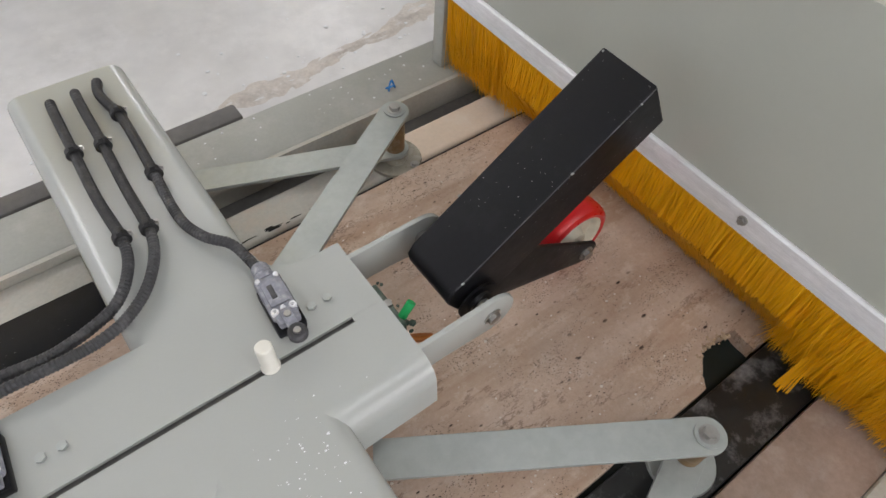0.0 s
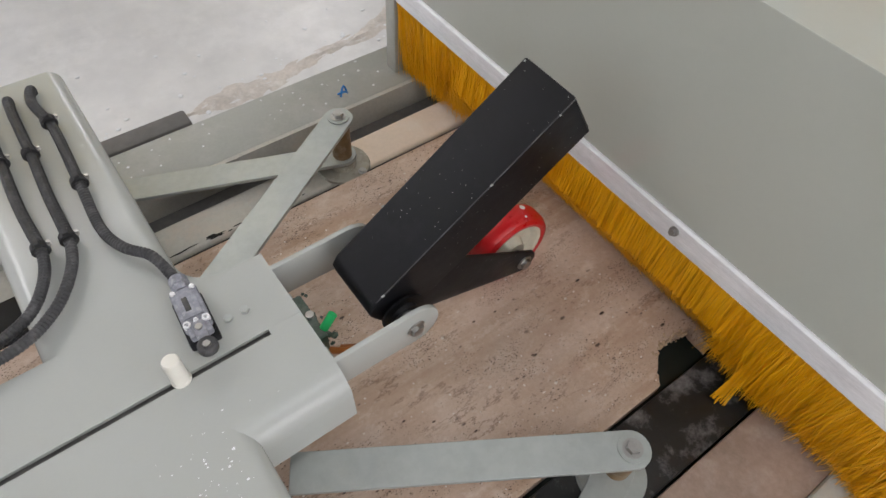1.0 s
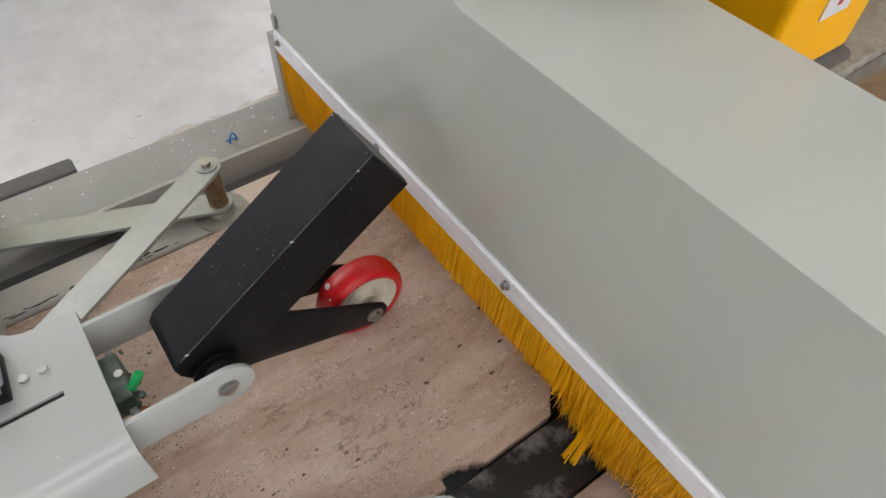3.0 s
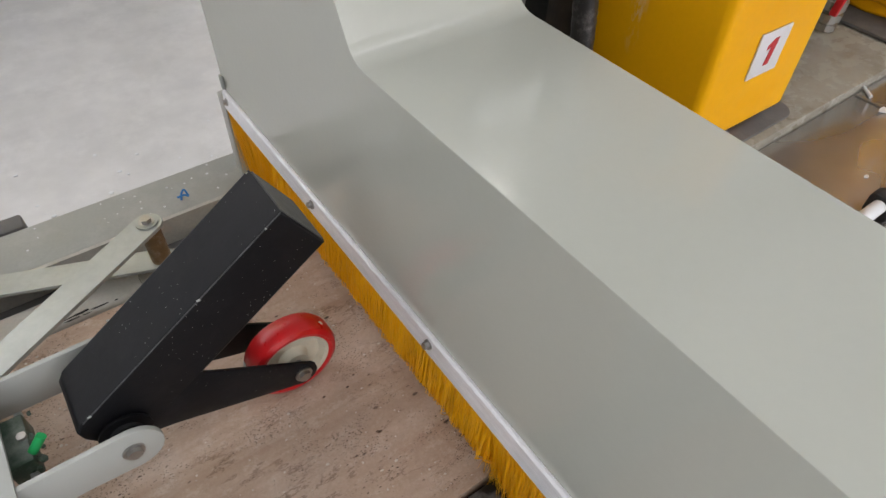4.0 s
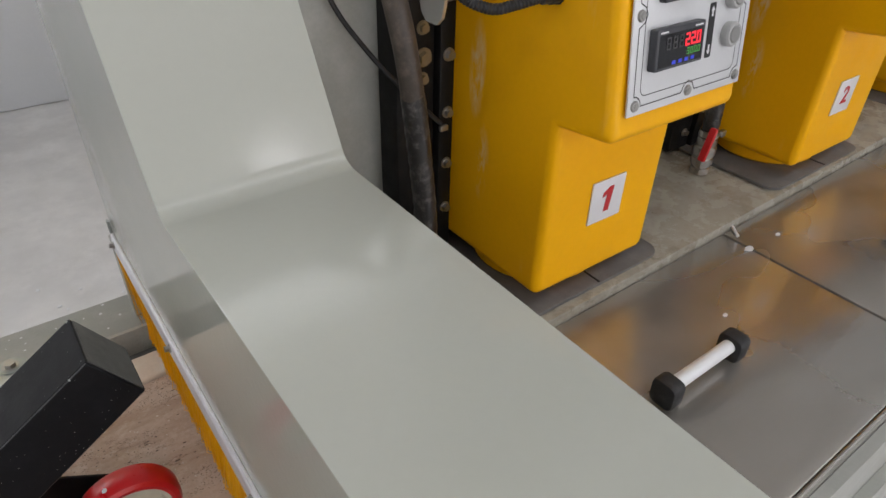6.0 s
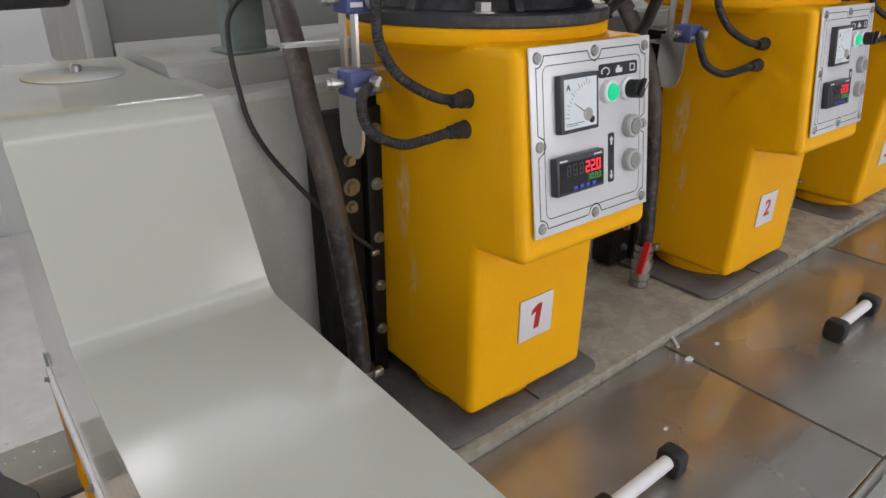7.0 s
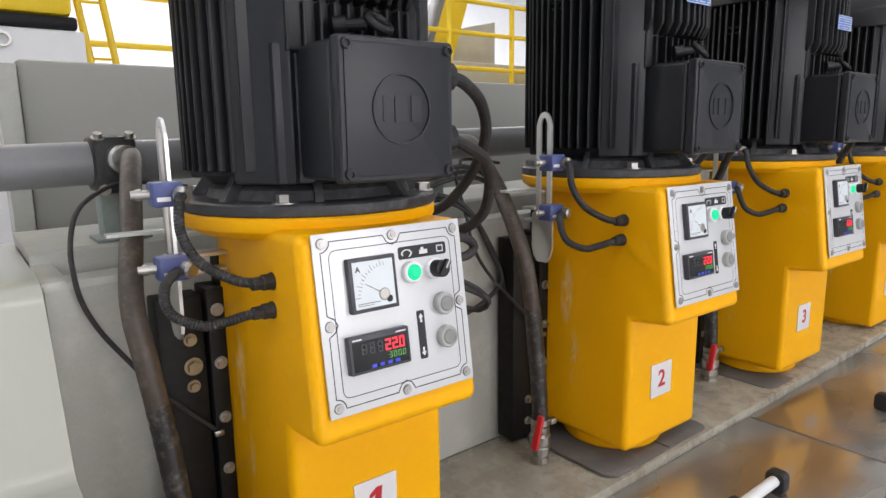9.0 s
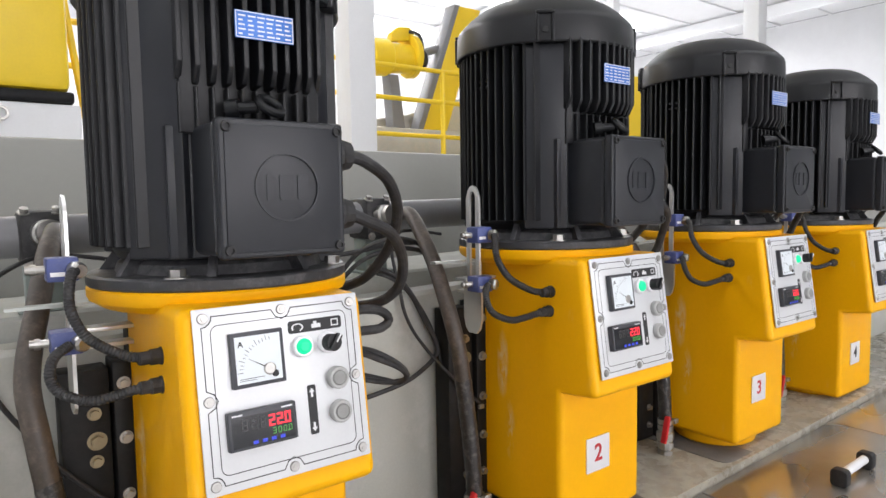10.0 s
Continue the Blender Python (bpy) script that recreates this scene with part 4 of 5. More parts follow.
    tagged(part("caked_dirt", debris, GREEN_DARK, root, "", 0), "dark caked dirt on the sensor", kind="stuff")
    # sensor under the front edge
    sen = part("inner_sensor", box(B(), -1.180, -1.146, 0.205, 0.285, -0.205, -0.165, 0.004), GREEN_DARK, root, "dirty dark green sensor block")
    part("sensor_bar", box(B(), -1.162, -1.152, 0.165, 0.31, -0.20, -0.19, 0.002), ZINC, sen)
    part("green_gland", cyl(B(), (-1.146, 0.219, -0.168), (-1.128, 0.222, -0.150), 0.0065, 14), GREEN_BRIGHT, sen)
    part("orange_lead", tube(B(), [(-1.15, 0.206, -0.205), (-1.13, 0.2, -0.22), (-1.105, 0.205, -0.245), (-1.12, 0.23, -0.27)], 0.005, 8, 0.008), ORANGE, sen)
    part("sensor_screw", cyl(B(), (-1.152, 0.245, -0.165), (-1.152, 0.245, -0.160), 0.006, 10), CHROME, sen)


carriage()


def conduits():
    z = -0.113
    rows = ([(-1.400, 0.845, -0.14), (-1.400, 0.838, -0.118), (-1.402, 0.80, z), (-1.405, 0.702, z), (-1.408, 0.60, z), (-1.405, 0.51, z), (-1.418, 0.455, z), (-1.455, 0.410, z), (-1.528, 0.388, -0.112), (-1.60, 0.395, -0.115), (-1.75, 0.43, -0.16)],
            [(-1.360, 0.848, -0.14), (-1.360, 0.842, -0.118), (-1.362, 0.80, z), (-1.364, 0.696, z), (-1.368, 0.60, z), (-1.369, 0.507, z), (-1.385, 0.45, z), (-1.425, 0.400, z), (-1.485, 0.372, z + 0.003), (-1.60, 0.372, z + 0.004), (-1.75, 0.40, -0.15)],
            [(-1.322, 0.855, -0.14), (-1.322, 0.85, -0.118), (-1.330, 0.81, z), (-1.321, 0.75, z), (-1.320, 0.703, z), (-1.324, 0.60, z), (-1.328, 0.503, z), (-1.315, 0.45, z + 0.004), (-1.290, 0.415, z + 0.005), (-1.280, 0.380, -0.117), (-1.279, 0.362, -0.116)])
    for k, pts in enumerate(rows):
        bm = tube(B(), pts, 0.0073, 10, 0.0026, 0.0006)
        c = solo("conduit", bm, CONDUIT, "grey corrugated cable conduit clipped to the carriage arm", "cable", "carriage conduits")
        part("sleeve", tube(B(), [tuple(q) for q in pts[1:6]], 0.0079, 12, 0.012), SLEEVE, c, "smooth black rubber sleeve")
        for i in ((3, 5)):
            x, y, zz = pts[i]
            part("clip_screw", bolt(B(), (x + 0.011, y, zz + 0.004), (0.4, 0, 1), 0.0032, 0.004), CHROME, c)
            bm = lathe(B(), [(0.0085, -0.005), (0.0122, -0.005), (0.0122, 0.005), (0.0085, 0.005), (0.0085, -0.005)], (x, y, zz + 0.001), (0.05, 1, 0), 16)
            box(bm, x - 0.004, x + 0.004, y - 0.005, y + 0.005, zz + 0.011, zz + 0.018, 0.001)
            part("cable_clip", bm, RUBBER, c, "dark cable clip")


conduits()


def linkages():
    """Flat bars that guide the carriage, on posts at both rails."""
    for s in (1, -1):
        def at(x, y, z):
            return (x, MID + s * (y - MID), z)
        pz = -0.222 if s > 0 else -0.236
        piv = (-0.888, 0.620)
        root = thing("guide_linkage", "zinc plated flat bar linkage on a round post", "linkage", "guide linkages")

        def bar(a, b, z, w=0.027):
            a, b = Vector(a), Vector(b)
            d = (b - a).normalized()
            n = Vector((-d.y, d.x))
            pts = [a - w * (math.cos(radians(k)) * d) + w * math.sin(radians(k)) * n for k in range(-90, 91, 15)]
            pts += [b + n * w, b - n * w]
            pts = [at(p.x, p.y, 0)[:2] for p in pts]
            return prism(B(), pts, "z", z - 0.008, z, 0.0012)
        fair(part("upper_bar", bar(piv, (-1.275, 0.382), pz), ZINC, root))
        fair(part("lower_bar", bar(piv, (-1.36, 0.797), -0.318 if s > 0 else -0.315), ZINC, root))
        part("post", cyl(B(), at(*piv, -0.338), at(*piv, pz - 0.008), 0.019, 20), POST_BROWN, root, "brown post")
        lathe_base = lathe(B(), [(0, 0.020), (0.022, 0.020), (0.025, 0.018), (0.026, 0.005), (0.052, 0.005), (0.054, 0.0), (0, 0)], at(*piv, -0.350 if s > 0 else -0.347), n=32)
        part("base_flange", lathe_base, BEIGE_STAINED if s > 0 else ZINC, root)
        part("washer", cyl(B(), at(*piv, pz), at(*piv, pz + 0.003), 0.020, 24), ZINC, root)
        part("pivot_bolt", bolt(B(), at(*piv, pz + 0.002), (0, 0, 1), 0.010, 0.008), CHROME, root)
        part("base_bolt", bolt(B(), at(-0.868, 0.580, -0.345 if s > 0 else -0.342), (0, 0, 1), 0.006, 0.004), CHROME, root)


linkages()


def feeler_arm():
    """The black arm with its fork and measuring wheel."""
    root = thing("feeler_arm", "black painted square steel arm with a red wheel", "machine arm")
    u, v = Vector((0.834, 0.552)), Vector((0.528, -0.849))
    a, b = Vector((-1.098, -0.140)), Vector((-0.771, 0.078))
    w = 0.097
    c, d = b + v * w, a + v * w
    outline = [tuple(b), tuple(c), tuple(d + u * 0.022), tuple(d + u * 0.006 - v * 0.008), tuple(d - v * 0.024), tuple(a + v * 0.022), tuple(a + u * 0.006 + v * 0.007), tuple(a + u * 0.022)]
    bm = B()
    prism(bm, outline, "y", 0.19, 0.29, 0.004, 2)
    fair(part("square_tube", bm, BLACK_STEEL, root, smooth=50))
    bm = B()
    inset = [b + u * 0.0015 + v * 0.004, c + u * 0.0015 - v * 0.004, c - v * 0.004 - u * 0.002, b + v * 0.004 - u * 0.002]
    prism(bm, [tuple(p) for p in inset], "y", 0.195, 0.285)
    part("end_cap", bm, PLATE, root, "worn dark grey end cap")
    for y in (0.1902, 0.2843):
        tip = [(-0.791 + 0.024 * math.cos(radians(k)), -0.265 + 0.024 * math.sin(radians(k))) for k in range(65, -116, -15)]
        pts = [(-0.935, -0.125), (-0.929, -0.139), (-0.915, -0.151)] + tip + [(-0.985, -0.221), (-1.02, -0.212), (-1.035, -0.18), (-1.0, -0.12), (-0.95, -0.095)]
        part("fork_plate", prism(B(), pts, "y", y, y + 0.0055, 0.001), BLACK_STEEL, root)
    bm = lathe(B(), [(0, 0), (0.034, 0), (0.034, -0.004), (0.022, -0.005), (0.020, -0.010), (0, -0.010)], (-1.041, 0.184, -0.173), (0, 1, 0), 30)
    part("hub_collar", bm, BLACK_STEEL, root)
    part("axle_bolt", bolt(B(), (-0.791, 0.1902, -0.265), (0, -1, 0), 0.010, 0.006), CHROME, root)
    part("axle", cyl(B(), (-0.791, 0.1958, -0.265), (-0.791, 0.2842, -0.265), 0.008, 14), CHROME, root)
    # Thin paler line along the edge: its highlight and worn paint in one colour.
    e0, e1 = a + u * 0.024 + v * 0.0012, b - u * 0.001 + v * 0.0012
    part("edge_glint_and_wear", cyl(B(), (e0.x, 0.1912, e0.y), (e1.x, 0.1912, e1.y), 0.0008, 8), FLANGE, root, "grey line for the edge's glint and wear")
    # chipped paint along the tube's edges
    rnd = random.Random(2)
    for s_, yy in ((0.10, 0.1905), (0.62, 0.1905), (0.93, 0.1905), (0.99, 0.2), (0.995, 0.285), (0.3, 0.2895)):
        q = a + (b - a) * s_
        part("paint_chip", box(B(), q.x - rnd.uniform(0.001, 0.004), q.x + 0.001, yy - 0.0012, yy + 0.001, q.y - 0.0025, q.y - 0.0004, 0.0003, 1), ZINC, root)
    # the wheel turns about its own axle
    wheel = part("wheel", lathe(B(), [(0.058, -0.0225), (0.064, -0.0235), (0.071, -0.020), (0.075, -0.012), (0.075, 0.012), (0.071, 0.020), (0.064, 0.0235), (0.058, 0.0225), (0.058, -0.0225)], (0, 0, 0), (0, 1, 0), 56), RED, root, "red polyurethane tyre")
    wheel.location = (-0.791, 0.237, -0.265)
    bm = lathe(B(), [(0.0085, -0.024), (0.020, -0.024), (0.022, -0.018), (0.026, -0.009), (0.046, -0.009), (0.052, -0.019), (0.0578, -0.0215), (0.0578, 0.0215), (0.052, 0.019), (0.046, 0.009), (0.026, 0.009), (0.022, 0.018), (0.020, 0.024), (0.0085, 0.024), (0.0085, -0.024)], (0, 0, 0), (0, 1, 0), 48)
    part("hub", bm, CREAM, wheel, "cream nylon hub")
    for ang, yy, s in ((34, 0.008, 0.0055), (42, -0.012, 0.002), (160, 0.006, 0.003), (270, -0.008, 0.004)):
        cc = Vector((0.0746 * math.cos(radians(ang)), yy, 0.0746 * math.sin(radians(ang))))
        part("plaster_spot", cyl(B(), cc, cc * 1.012, s, 9), WHITE_LABEL, wheel, "dried white splash")
    return wheel


wheel = feeler_arm()

# ---- the polishing heads ----
BUTTON_RING = surface("grey_button_ring", (0.40, 0.40, 0.39), 0.4, var=0.1, big=30)
HEAD_AT = ((0.0, 0.0, 0.0), (0.774, -0.007, 0.015), (1.500, -0.002, 0.024), (2.205, 0.006, 0.016))


def head_place(k):
    return Matrix.Translation(HEAD_AT[k])



def panel_pose(u, v, lift=0.0):
    """A place on the slanted control plate: u across, v down from its top row of screws."""
    d, n = Vector((0, -0.031, -0.214)).normalized(), Vector((0, -0.214, 0.031)).normalized()
    o = Vector((u, 0.0, 0.55)) + d * v + n * lift
    m = Matrix(((1, 0, 0), tuple(-d), tuple(n))).transposed().to_4x4()
    return Matrix.Translation(o) @ m


def on_plate(bm, x0, x1, v0, v1, l0, l1, r=0.0, seg=2):
    return box(bm, x0, x1, -v1, -v0, l0, l1, r, seg, panel_pose(0, 0))


def frame_line(pts, w):
    """A closed printed line of width w round an outline."""
    c = Vector((sum(p[0] for p in pts) / len(pts), sum(p[1] for p in pts) / len(pts)))
    n, out = len(pts), []
    for k in range(n):
        a, b, d = Vector(pts[k - 1]), Vector(pts[k]), Vector(pts[(k + 1) % n])
        e = ((b - a).normalized() + (d - b).normalized()).normalized()
        nn = Vector((-e.y, e.x))
        out.append(b + nn * w)
    return out


def printed(bm, pts, w, lift):
    inner = frame_line(pts, w)
    m = panel_pose(0, 0)
    lo = [bm.verts.new(m @ Vector((x, -v, lift))) for x, v in pts]
    hi = [bm.verts.new(m @ Vector((p.x, -p.y, lift))) for p in inner]
    n = len(pts)
    for k in range(n):
        bm.faces.new((lo[k], lo[(k + 1) % n], hi[(k + 1) % n], hi[k]))


def plate_outline(x0, x1, v0, v1, notch):
    """The outer printed line, stepping round the corner and middle screws."""
    xm, vm = (x0 + x1) / 2, (v0 + v1) / 2
    k = notch

    def corner(cx, cv, sx, sv):
        return [(cx + sx * k * math.cos(radians(a)), cv + sv * k * math.sin(radians(a))) for a in (90, 67, 45, 22, 0)]
    pts = []
    pts += corner(x0, v0, 1, 1) + [(xm - k, v0), (xm - 0.6 * k, v0 + 0.7 * k), (xm, v0 + k), (xm + 0.6 * k, v0 + 0.7 * k), (xm + k, v0)]
    pts += corner(x1, v0, -1, 1)[::-1] + [(x1, vm - k), (x1 - 0.7 * k, vm - 0.6 * k), (x1 - k, vm), (x1 - 0.7 * k, vm + 0.6 * k), (x1, vm + k)]
    pts += corner(x1, v1, -1, -1) + [(xm + k, v1), (xm + 0.6 * k, v1 - 0.7 * k), (xm, v1 - k), (xm - 0.6 * k, v1 - 0.7 * k), (xm - k, v1)]
    pts += corner(x0, v1, 1, -1)[::-1] + [(x0, vm + k), (x0 + 0.7 * k, vm + 0.6 * k), (x0 + k, vm), (x0 + 0.7 * k, vm - 0.6 * k), (x0, vm - k)]
    first = corner(x0, v0, 1, 1)
    pts[:5] = first
    return pts


def seven(bm, digit, x, v, h, w, lift, s=0.13):
    """A seven-segment digit on the control plate."""
    seg = {"0": "abcdef", "1": "bc", "2": "abged", "3": "abgcd", "8": "abcdefg"}[digit]
    t = h * s
    spots = {"a": (x, x + w, v, v + t), "g": (x, x + w, v + h / 2 - t / 2, v + h / 2 + t / 2), "d": (x, x + w, v + h - t, v + h),
             "f": (x, x + t, v, v + h / 2), "b": (x + w - t, x + w, v, v + h / 2), "e": (x, x + t, v + h / 2, v + h), "c": (x + w - t, x + w, v + h / 2, v + h)}
    for k in seg:
        x0, x1, v0, v1 = spots[k]
        on_plate(bm, x0, x1, v0, v1, lift, lift + 0.0005)


def build_head():
    root = thing("polishing_head", "yellow cast polishing head with a black motor and control panel", "polishing head", "row of polishing heads")
    cy = 0.237
    # housing: a tall box whose upper part swells forward into a slanted desk
    side = [(0.319, -0.029), (0.319, 0.5635), (0.002, 0.5635), (-0.0365, 0.284), (0.058, 0.274), (0.058, -0.029)]
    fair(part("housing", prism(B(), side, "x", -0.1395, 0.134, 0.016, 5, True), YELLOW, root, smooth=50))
    part("spindle_skirt", lathe(B(), [(0, 0), (0.112, 0), (0.118, -0.006), (0.118, -0.040), (0.112, -0.046), (0, -0.046)], (0, 0.205, -0.016), n=40), YELLOW, root)
    top = part("top_flange", lathe(B(), [(0, 0), (0.185, 0), (0.203, 0.012), (0.206, 0.018), (0.206, 0.030), (0.203, 0.033), (0, 0.033)], (0, cy, 0.545), n=64), YELLOW, root)
    # control plate
    plate = part("control_plate", on_plate(B(), -0.1215, 0.1215, -0.013, 0.231, 0.002, 0.0055, 0.0012), PANEL, root, "silver printed control plate")
    bm = B()
    printed(bm, plate_outline(-0.1115, 0.1115, -0.0025, 0.2205, 0.014), 0.0016, 0.0058)
    printed(bm, [(x, v) for x, v in rounded(-0.099, 0.099, 0.011, 0.207, 0.010, 4)], -0.0011, 0.0058)
    part("printed_border", bm, INK, plate, smooth=0)
    for su, sv in ((-0.1085, 0), (0, -0.001), (0.1085, 0), (-0.1085, 0.109), (0.1085, 0.109), (-0.1085, 0.218), (0, 0.219), (0.1085, 0.218)):
        m = panel_pose(su, sv, 0.0055)
        bm = lathe(B(), [(0, 0.0035), (0.0028, 0.0035), (0.0030, 0.0025), (0.0062, 0.0025), (0.0072, 0.001), (0.0074, 0)], m.translation, m.to_3x3() @ Vector((0, 0, 1)), 16)
        part("plate_screw", bm, CHROME, plate)
    # ammeter
    mx, mv = -0.0415, 0.061
    am = part("ammeter", on_plate(B(), mx - 0.037, mx + 0.037, mv - 0.037, mv + 0.037, 0.0055, 0.0165, 0.0015), GREY_PLASTIC, plate, "square ammeter")
    part("dial", on_plate(B(), mx - 0.0315, mx + 0.0315, mv - 0.0315, mv + 0.0315, 0.0166, 0.0172), METER_FACE, plate)
    bm = B()
    for k in range(14):
        a = radians(178 - 6.6 * k)
        r0, r1 = 0.041, 0.0455 if k % 3 else 0.049
        o = (mx + 0.018, mv + 0.018)
        e = Vector((math.cos(a), -math.sin(a)))
        p, q = Vector(o) + e * r0, Vector(o) + e * r1
        if abs(q.x - mx) < 0.031 and abs(q.y - mv) < 0.031:
            nrm = Vector((-e.y, e.x)) * 0.0004
            m = panel_pose(0, 0)
            bm.faces.new([bm.verts.new(m @ Vector((w.x, -w.y, 0.0175))) for w in (p - nrm, p + nrm, q + nrm, q - nrm)])
    part("dial_scale", bm, GREY_INK, plate, smooth=0)
    bm = B()
    o = Vector((mx + 0.014, mv + 0.016))
    tip = o + Vector((-0.028, -0.017))
    nrm = Vector((0.017, -0.028)).normalized() * 0.0007
    m = panel_pose(0, 0)
    bm.faces.new([bm.verts.new(m @ Vector((w.x, -w.y, 0.0178))) for w in (o - nrm, o + nrm, tip + nrm * 0.4, tip - nrm * 0.4)])
    on_plate(bm, mx - 0.028, mx + 0.006, mv + 0.0245, mv + 0.0253, 0.0172, 0.0175)
    on_plate(bm, mx - 0.028, mx - 0.004, mv + 0.0272, mv + 0.0278, 0.0172, 0.0175)
    part("dial_needle", bm, INK, plate, smooth=0)
    lettering("dial_letter", "A", 0.011, panel_pose(mx - 0.024, mv - 0.021, 0.0173), INK, plate, 0.0002, 0.0002)
    for du, dv, r, mat in ((0.014, 0.016, 0.0085, CHROME), (0.0215, 0.0235, 0.0048, INK)):
        m = panel_pose(mx + du, mv + dv, 0.0172)
        part("dial_boss", lathe(B(), [(0, 0.002), (r * 0.8, 0.002), (r, 0.001), (r, 0)], m.translation, m.to_3x3() @ Vector((0, 0, 1)), 20), mat, plate)
    # controller with lit digits
    dx0, dx1, dv0, dv1 = -0.0905, 0.0045, 0.127, 0.178
    part("controller", on_plate(B(), dx0, dx1, dv0, dv1, 0.0055, 0.0185, 0.002), GREY_PLASTIC, plate, "black digital controller")
    part("display_window", on_plate(B(), dx0 + 0.004, dx1 - 0.004, dv0 + 0.007, dv1 - 0.004, 0.0186, 0.0190), SCREEN, plate)
    off, red, grn, blu = B(), B(), B(), B()
    for k in range(3):
        seven(off, "8", dx0 + 0.017 + 0.0125 * k, dv0 + 0.011, 0.0155, 0.0085, 0.0191)
    for k, ch in enumerate("220"):
        seven(red, ch, dx0 + 0.0545 + 0.0112 * k, dv0 + 0.011, 0.0155, 0.0085, 0.0191, 0.15)
    on_plate(red, dx0 + 0.0748, dx0 + 0.0765, dv0 + 0.0248, dv0 + 0.0265, 0.0191, 0.0196)
    for k, ch in enumerate("3000"):
        seven(grn, ch, dx0 + 0.059 + 0.0075 * k, dv0 + 0.0295, 0.0080, 0.0046, 0.0191, 0.09)
    on_plate(grn, dx0 + 0.0802, dx0 + 0.0813, dv0 + 0.0368, dv0 + 0.038, 0.0191, 0.0196)
    for k in range(4):
        on_plate(blu, dx0 + 0.031 + 0.0125 * k, dx0 + 0.038 + 0.0125 * k, dv0 + 0.041, dv0 + 0.0455, 0.0191, 0.0195)
    part("unlit_digits", off, LED_OFF, plate, smooth=0)
    part("red_digits", red, LED_RED, plate, "lit red digits", smooth=0)
    part("green_digits", grn, LED_GREEN, plate, "lit green digits", smooth=0)
    part("blue_keys", blu, LED_BLUE, plate, "lit blue keys", smooth=0)
    for x0, x1 in ((dx0 + 0.005, dx0 + 0.019), (dx1 - 0.022, dx1 - 0.006)):
        part("maker_bar", on_plate(B(), x0, x1, dv0 + 0.0035, dv0 + 0.0055, 0.0186, 0.0189), WHITE_LABEL, plate, smooth=0)
    # lamp, selector, icon strips, push buttons
    axis = panel_pose(0, 0).to_3x3() @ Vector((0, 0, 1))
    p = panel_pose(0.026, 0.055, 0.0055).translation
    part("lamp_ring", lathe(B(), [(0.0115, 0), (0.0155, 0), (0.0155, 0.008), (0.0135, 0.010), (0.0115, 0.010)], p, axis, 28), ALU, plate)
    part("green_lamp", lathe(B(), [(0, 0.016), (0.007, 0.0155), (0.0105, 0.013), (0.0114, 0.010), (0.0114, 0.002)], p, axis, 28), LAMP_GREEN, plate, "lit green indicator lamp")
    p = panel_pose(0.066, 0.055, 0.0055).translation
    part("selector_ring", lathe(B(), [(0.010, 0), (0.0155, 0), (0.0155, 0.007), (0.013, 0.009), (0, 0.009)], p, axis, 28), ALU, plate)
    part("selector_knob", lathe(B(), [(0.0125, 0.0), (0.0125, 0.016), (0.0115, 0.018), (0, 0.018)], p + axis * 0.008, axis, 24), INK, plate, "black selector knob")
    bm = box(B(), -0.0045, 0.0045, -0.012, 0.014, 0, 0.008, 0.0015, 2, Matrix.Translation(p + axis * 0.024) @ panel_pose(0, 0).to_3x3().to_4x4() @ pose(0, 0, 0, 0, 0, -35))
    part("selector_grip", bm, INK, plate)
    part("selector_mark", box(B(), -0.001, 0.001, 0.001, 0.014, 0.008, 0.0086, 0, 2, Matrix.Translation(p + axis * 0.024) @ panel_pose(0, 0).to_3x3().to_4x4() @ pose(0, 0, 0, 0, 0, -35)), WHITE_LABEL, plate)
    for bv in (0.108, 0.157):
        p = panel_pose(0.076, bv, 0.0055).translation
        part("button_ring", lathe(B(), [(0.0115, 0), (0.0165, 0), (0.0165, 0.009), (0.0145, 0.0115), (0.0115, 0.0115)], p, axis, 28), BUTTON_RING, plate)
        part("push_button", lathe(B(), [(0, 0.013), (0.0095, 0.013), (0.0113, 0.011), (0.0113, 0.002)], p, axis, 28), BUTTON_GREY, plate, "grey push button")
    m = panel_pose(0, 0)

    def strip(x0, x1, v0, v1, r):
        bm = B()
        pts = rounded(x0, x1, v0, v1, r, 4)
        prism(bm, [(x, -v) for x, v in pts], "z", 0.0056, 0.0062)
        put(bm, bm.verts, m)
        return bm
    part("icon_strip", strip(0.008, 0.092, 0.018, 0.036, 0.004), INK, plate, "black strip with white symbols")
    bm = B()
    for k in range(9):
        a0, a1 = radians(215 - 31 * k), radians(215 - 31 * (k + 1))
        o = Vector((0.022, 0.028))
        q = [o + Vector((math.cos(a) * r * 1.25, -math.sin(a) * r * 0.8)) for a, r in ((a0, 0.0055), (a0, 0.0075), (a1, 0.0075), (a1, 0.0055))]
        bm.faces.new([bm.verts.new(m @ Vector((w.x, -w.y, 0.0065))) for w in q])
    on_plate(bm, 0.044, 0.058, 0.0255, 0.0315, 0.0062, 0.0066)
    on_plate(bm, 0.047, 0.052, 0.022, 0.0256, 0.0062, 0.0066)
    for x0, x1, v0, v1 in ((0.075, 0.0865, 0.022, 0.0235), (0.075, 0.0865, 0.0305, 0.032), (0.075, 0.0765, 0.0235, 0.0305), (0.085, 0.0865, 0.0235, 0.0305)):
        on_plate(bm, x0, x1, v0, v1, 0.0062, 0.0066)
    part("strip_symbols", bm, WHITE_LABEL, plate, smooth=0)
    part("arrow_strip", strip(0.0285, 0.0415, 0.112, 0.182, 0.0025), INK, plate, "black strip with two arrows")
    for v, s in ((0.116, 1), (0.178, -1)):
        bm = B()
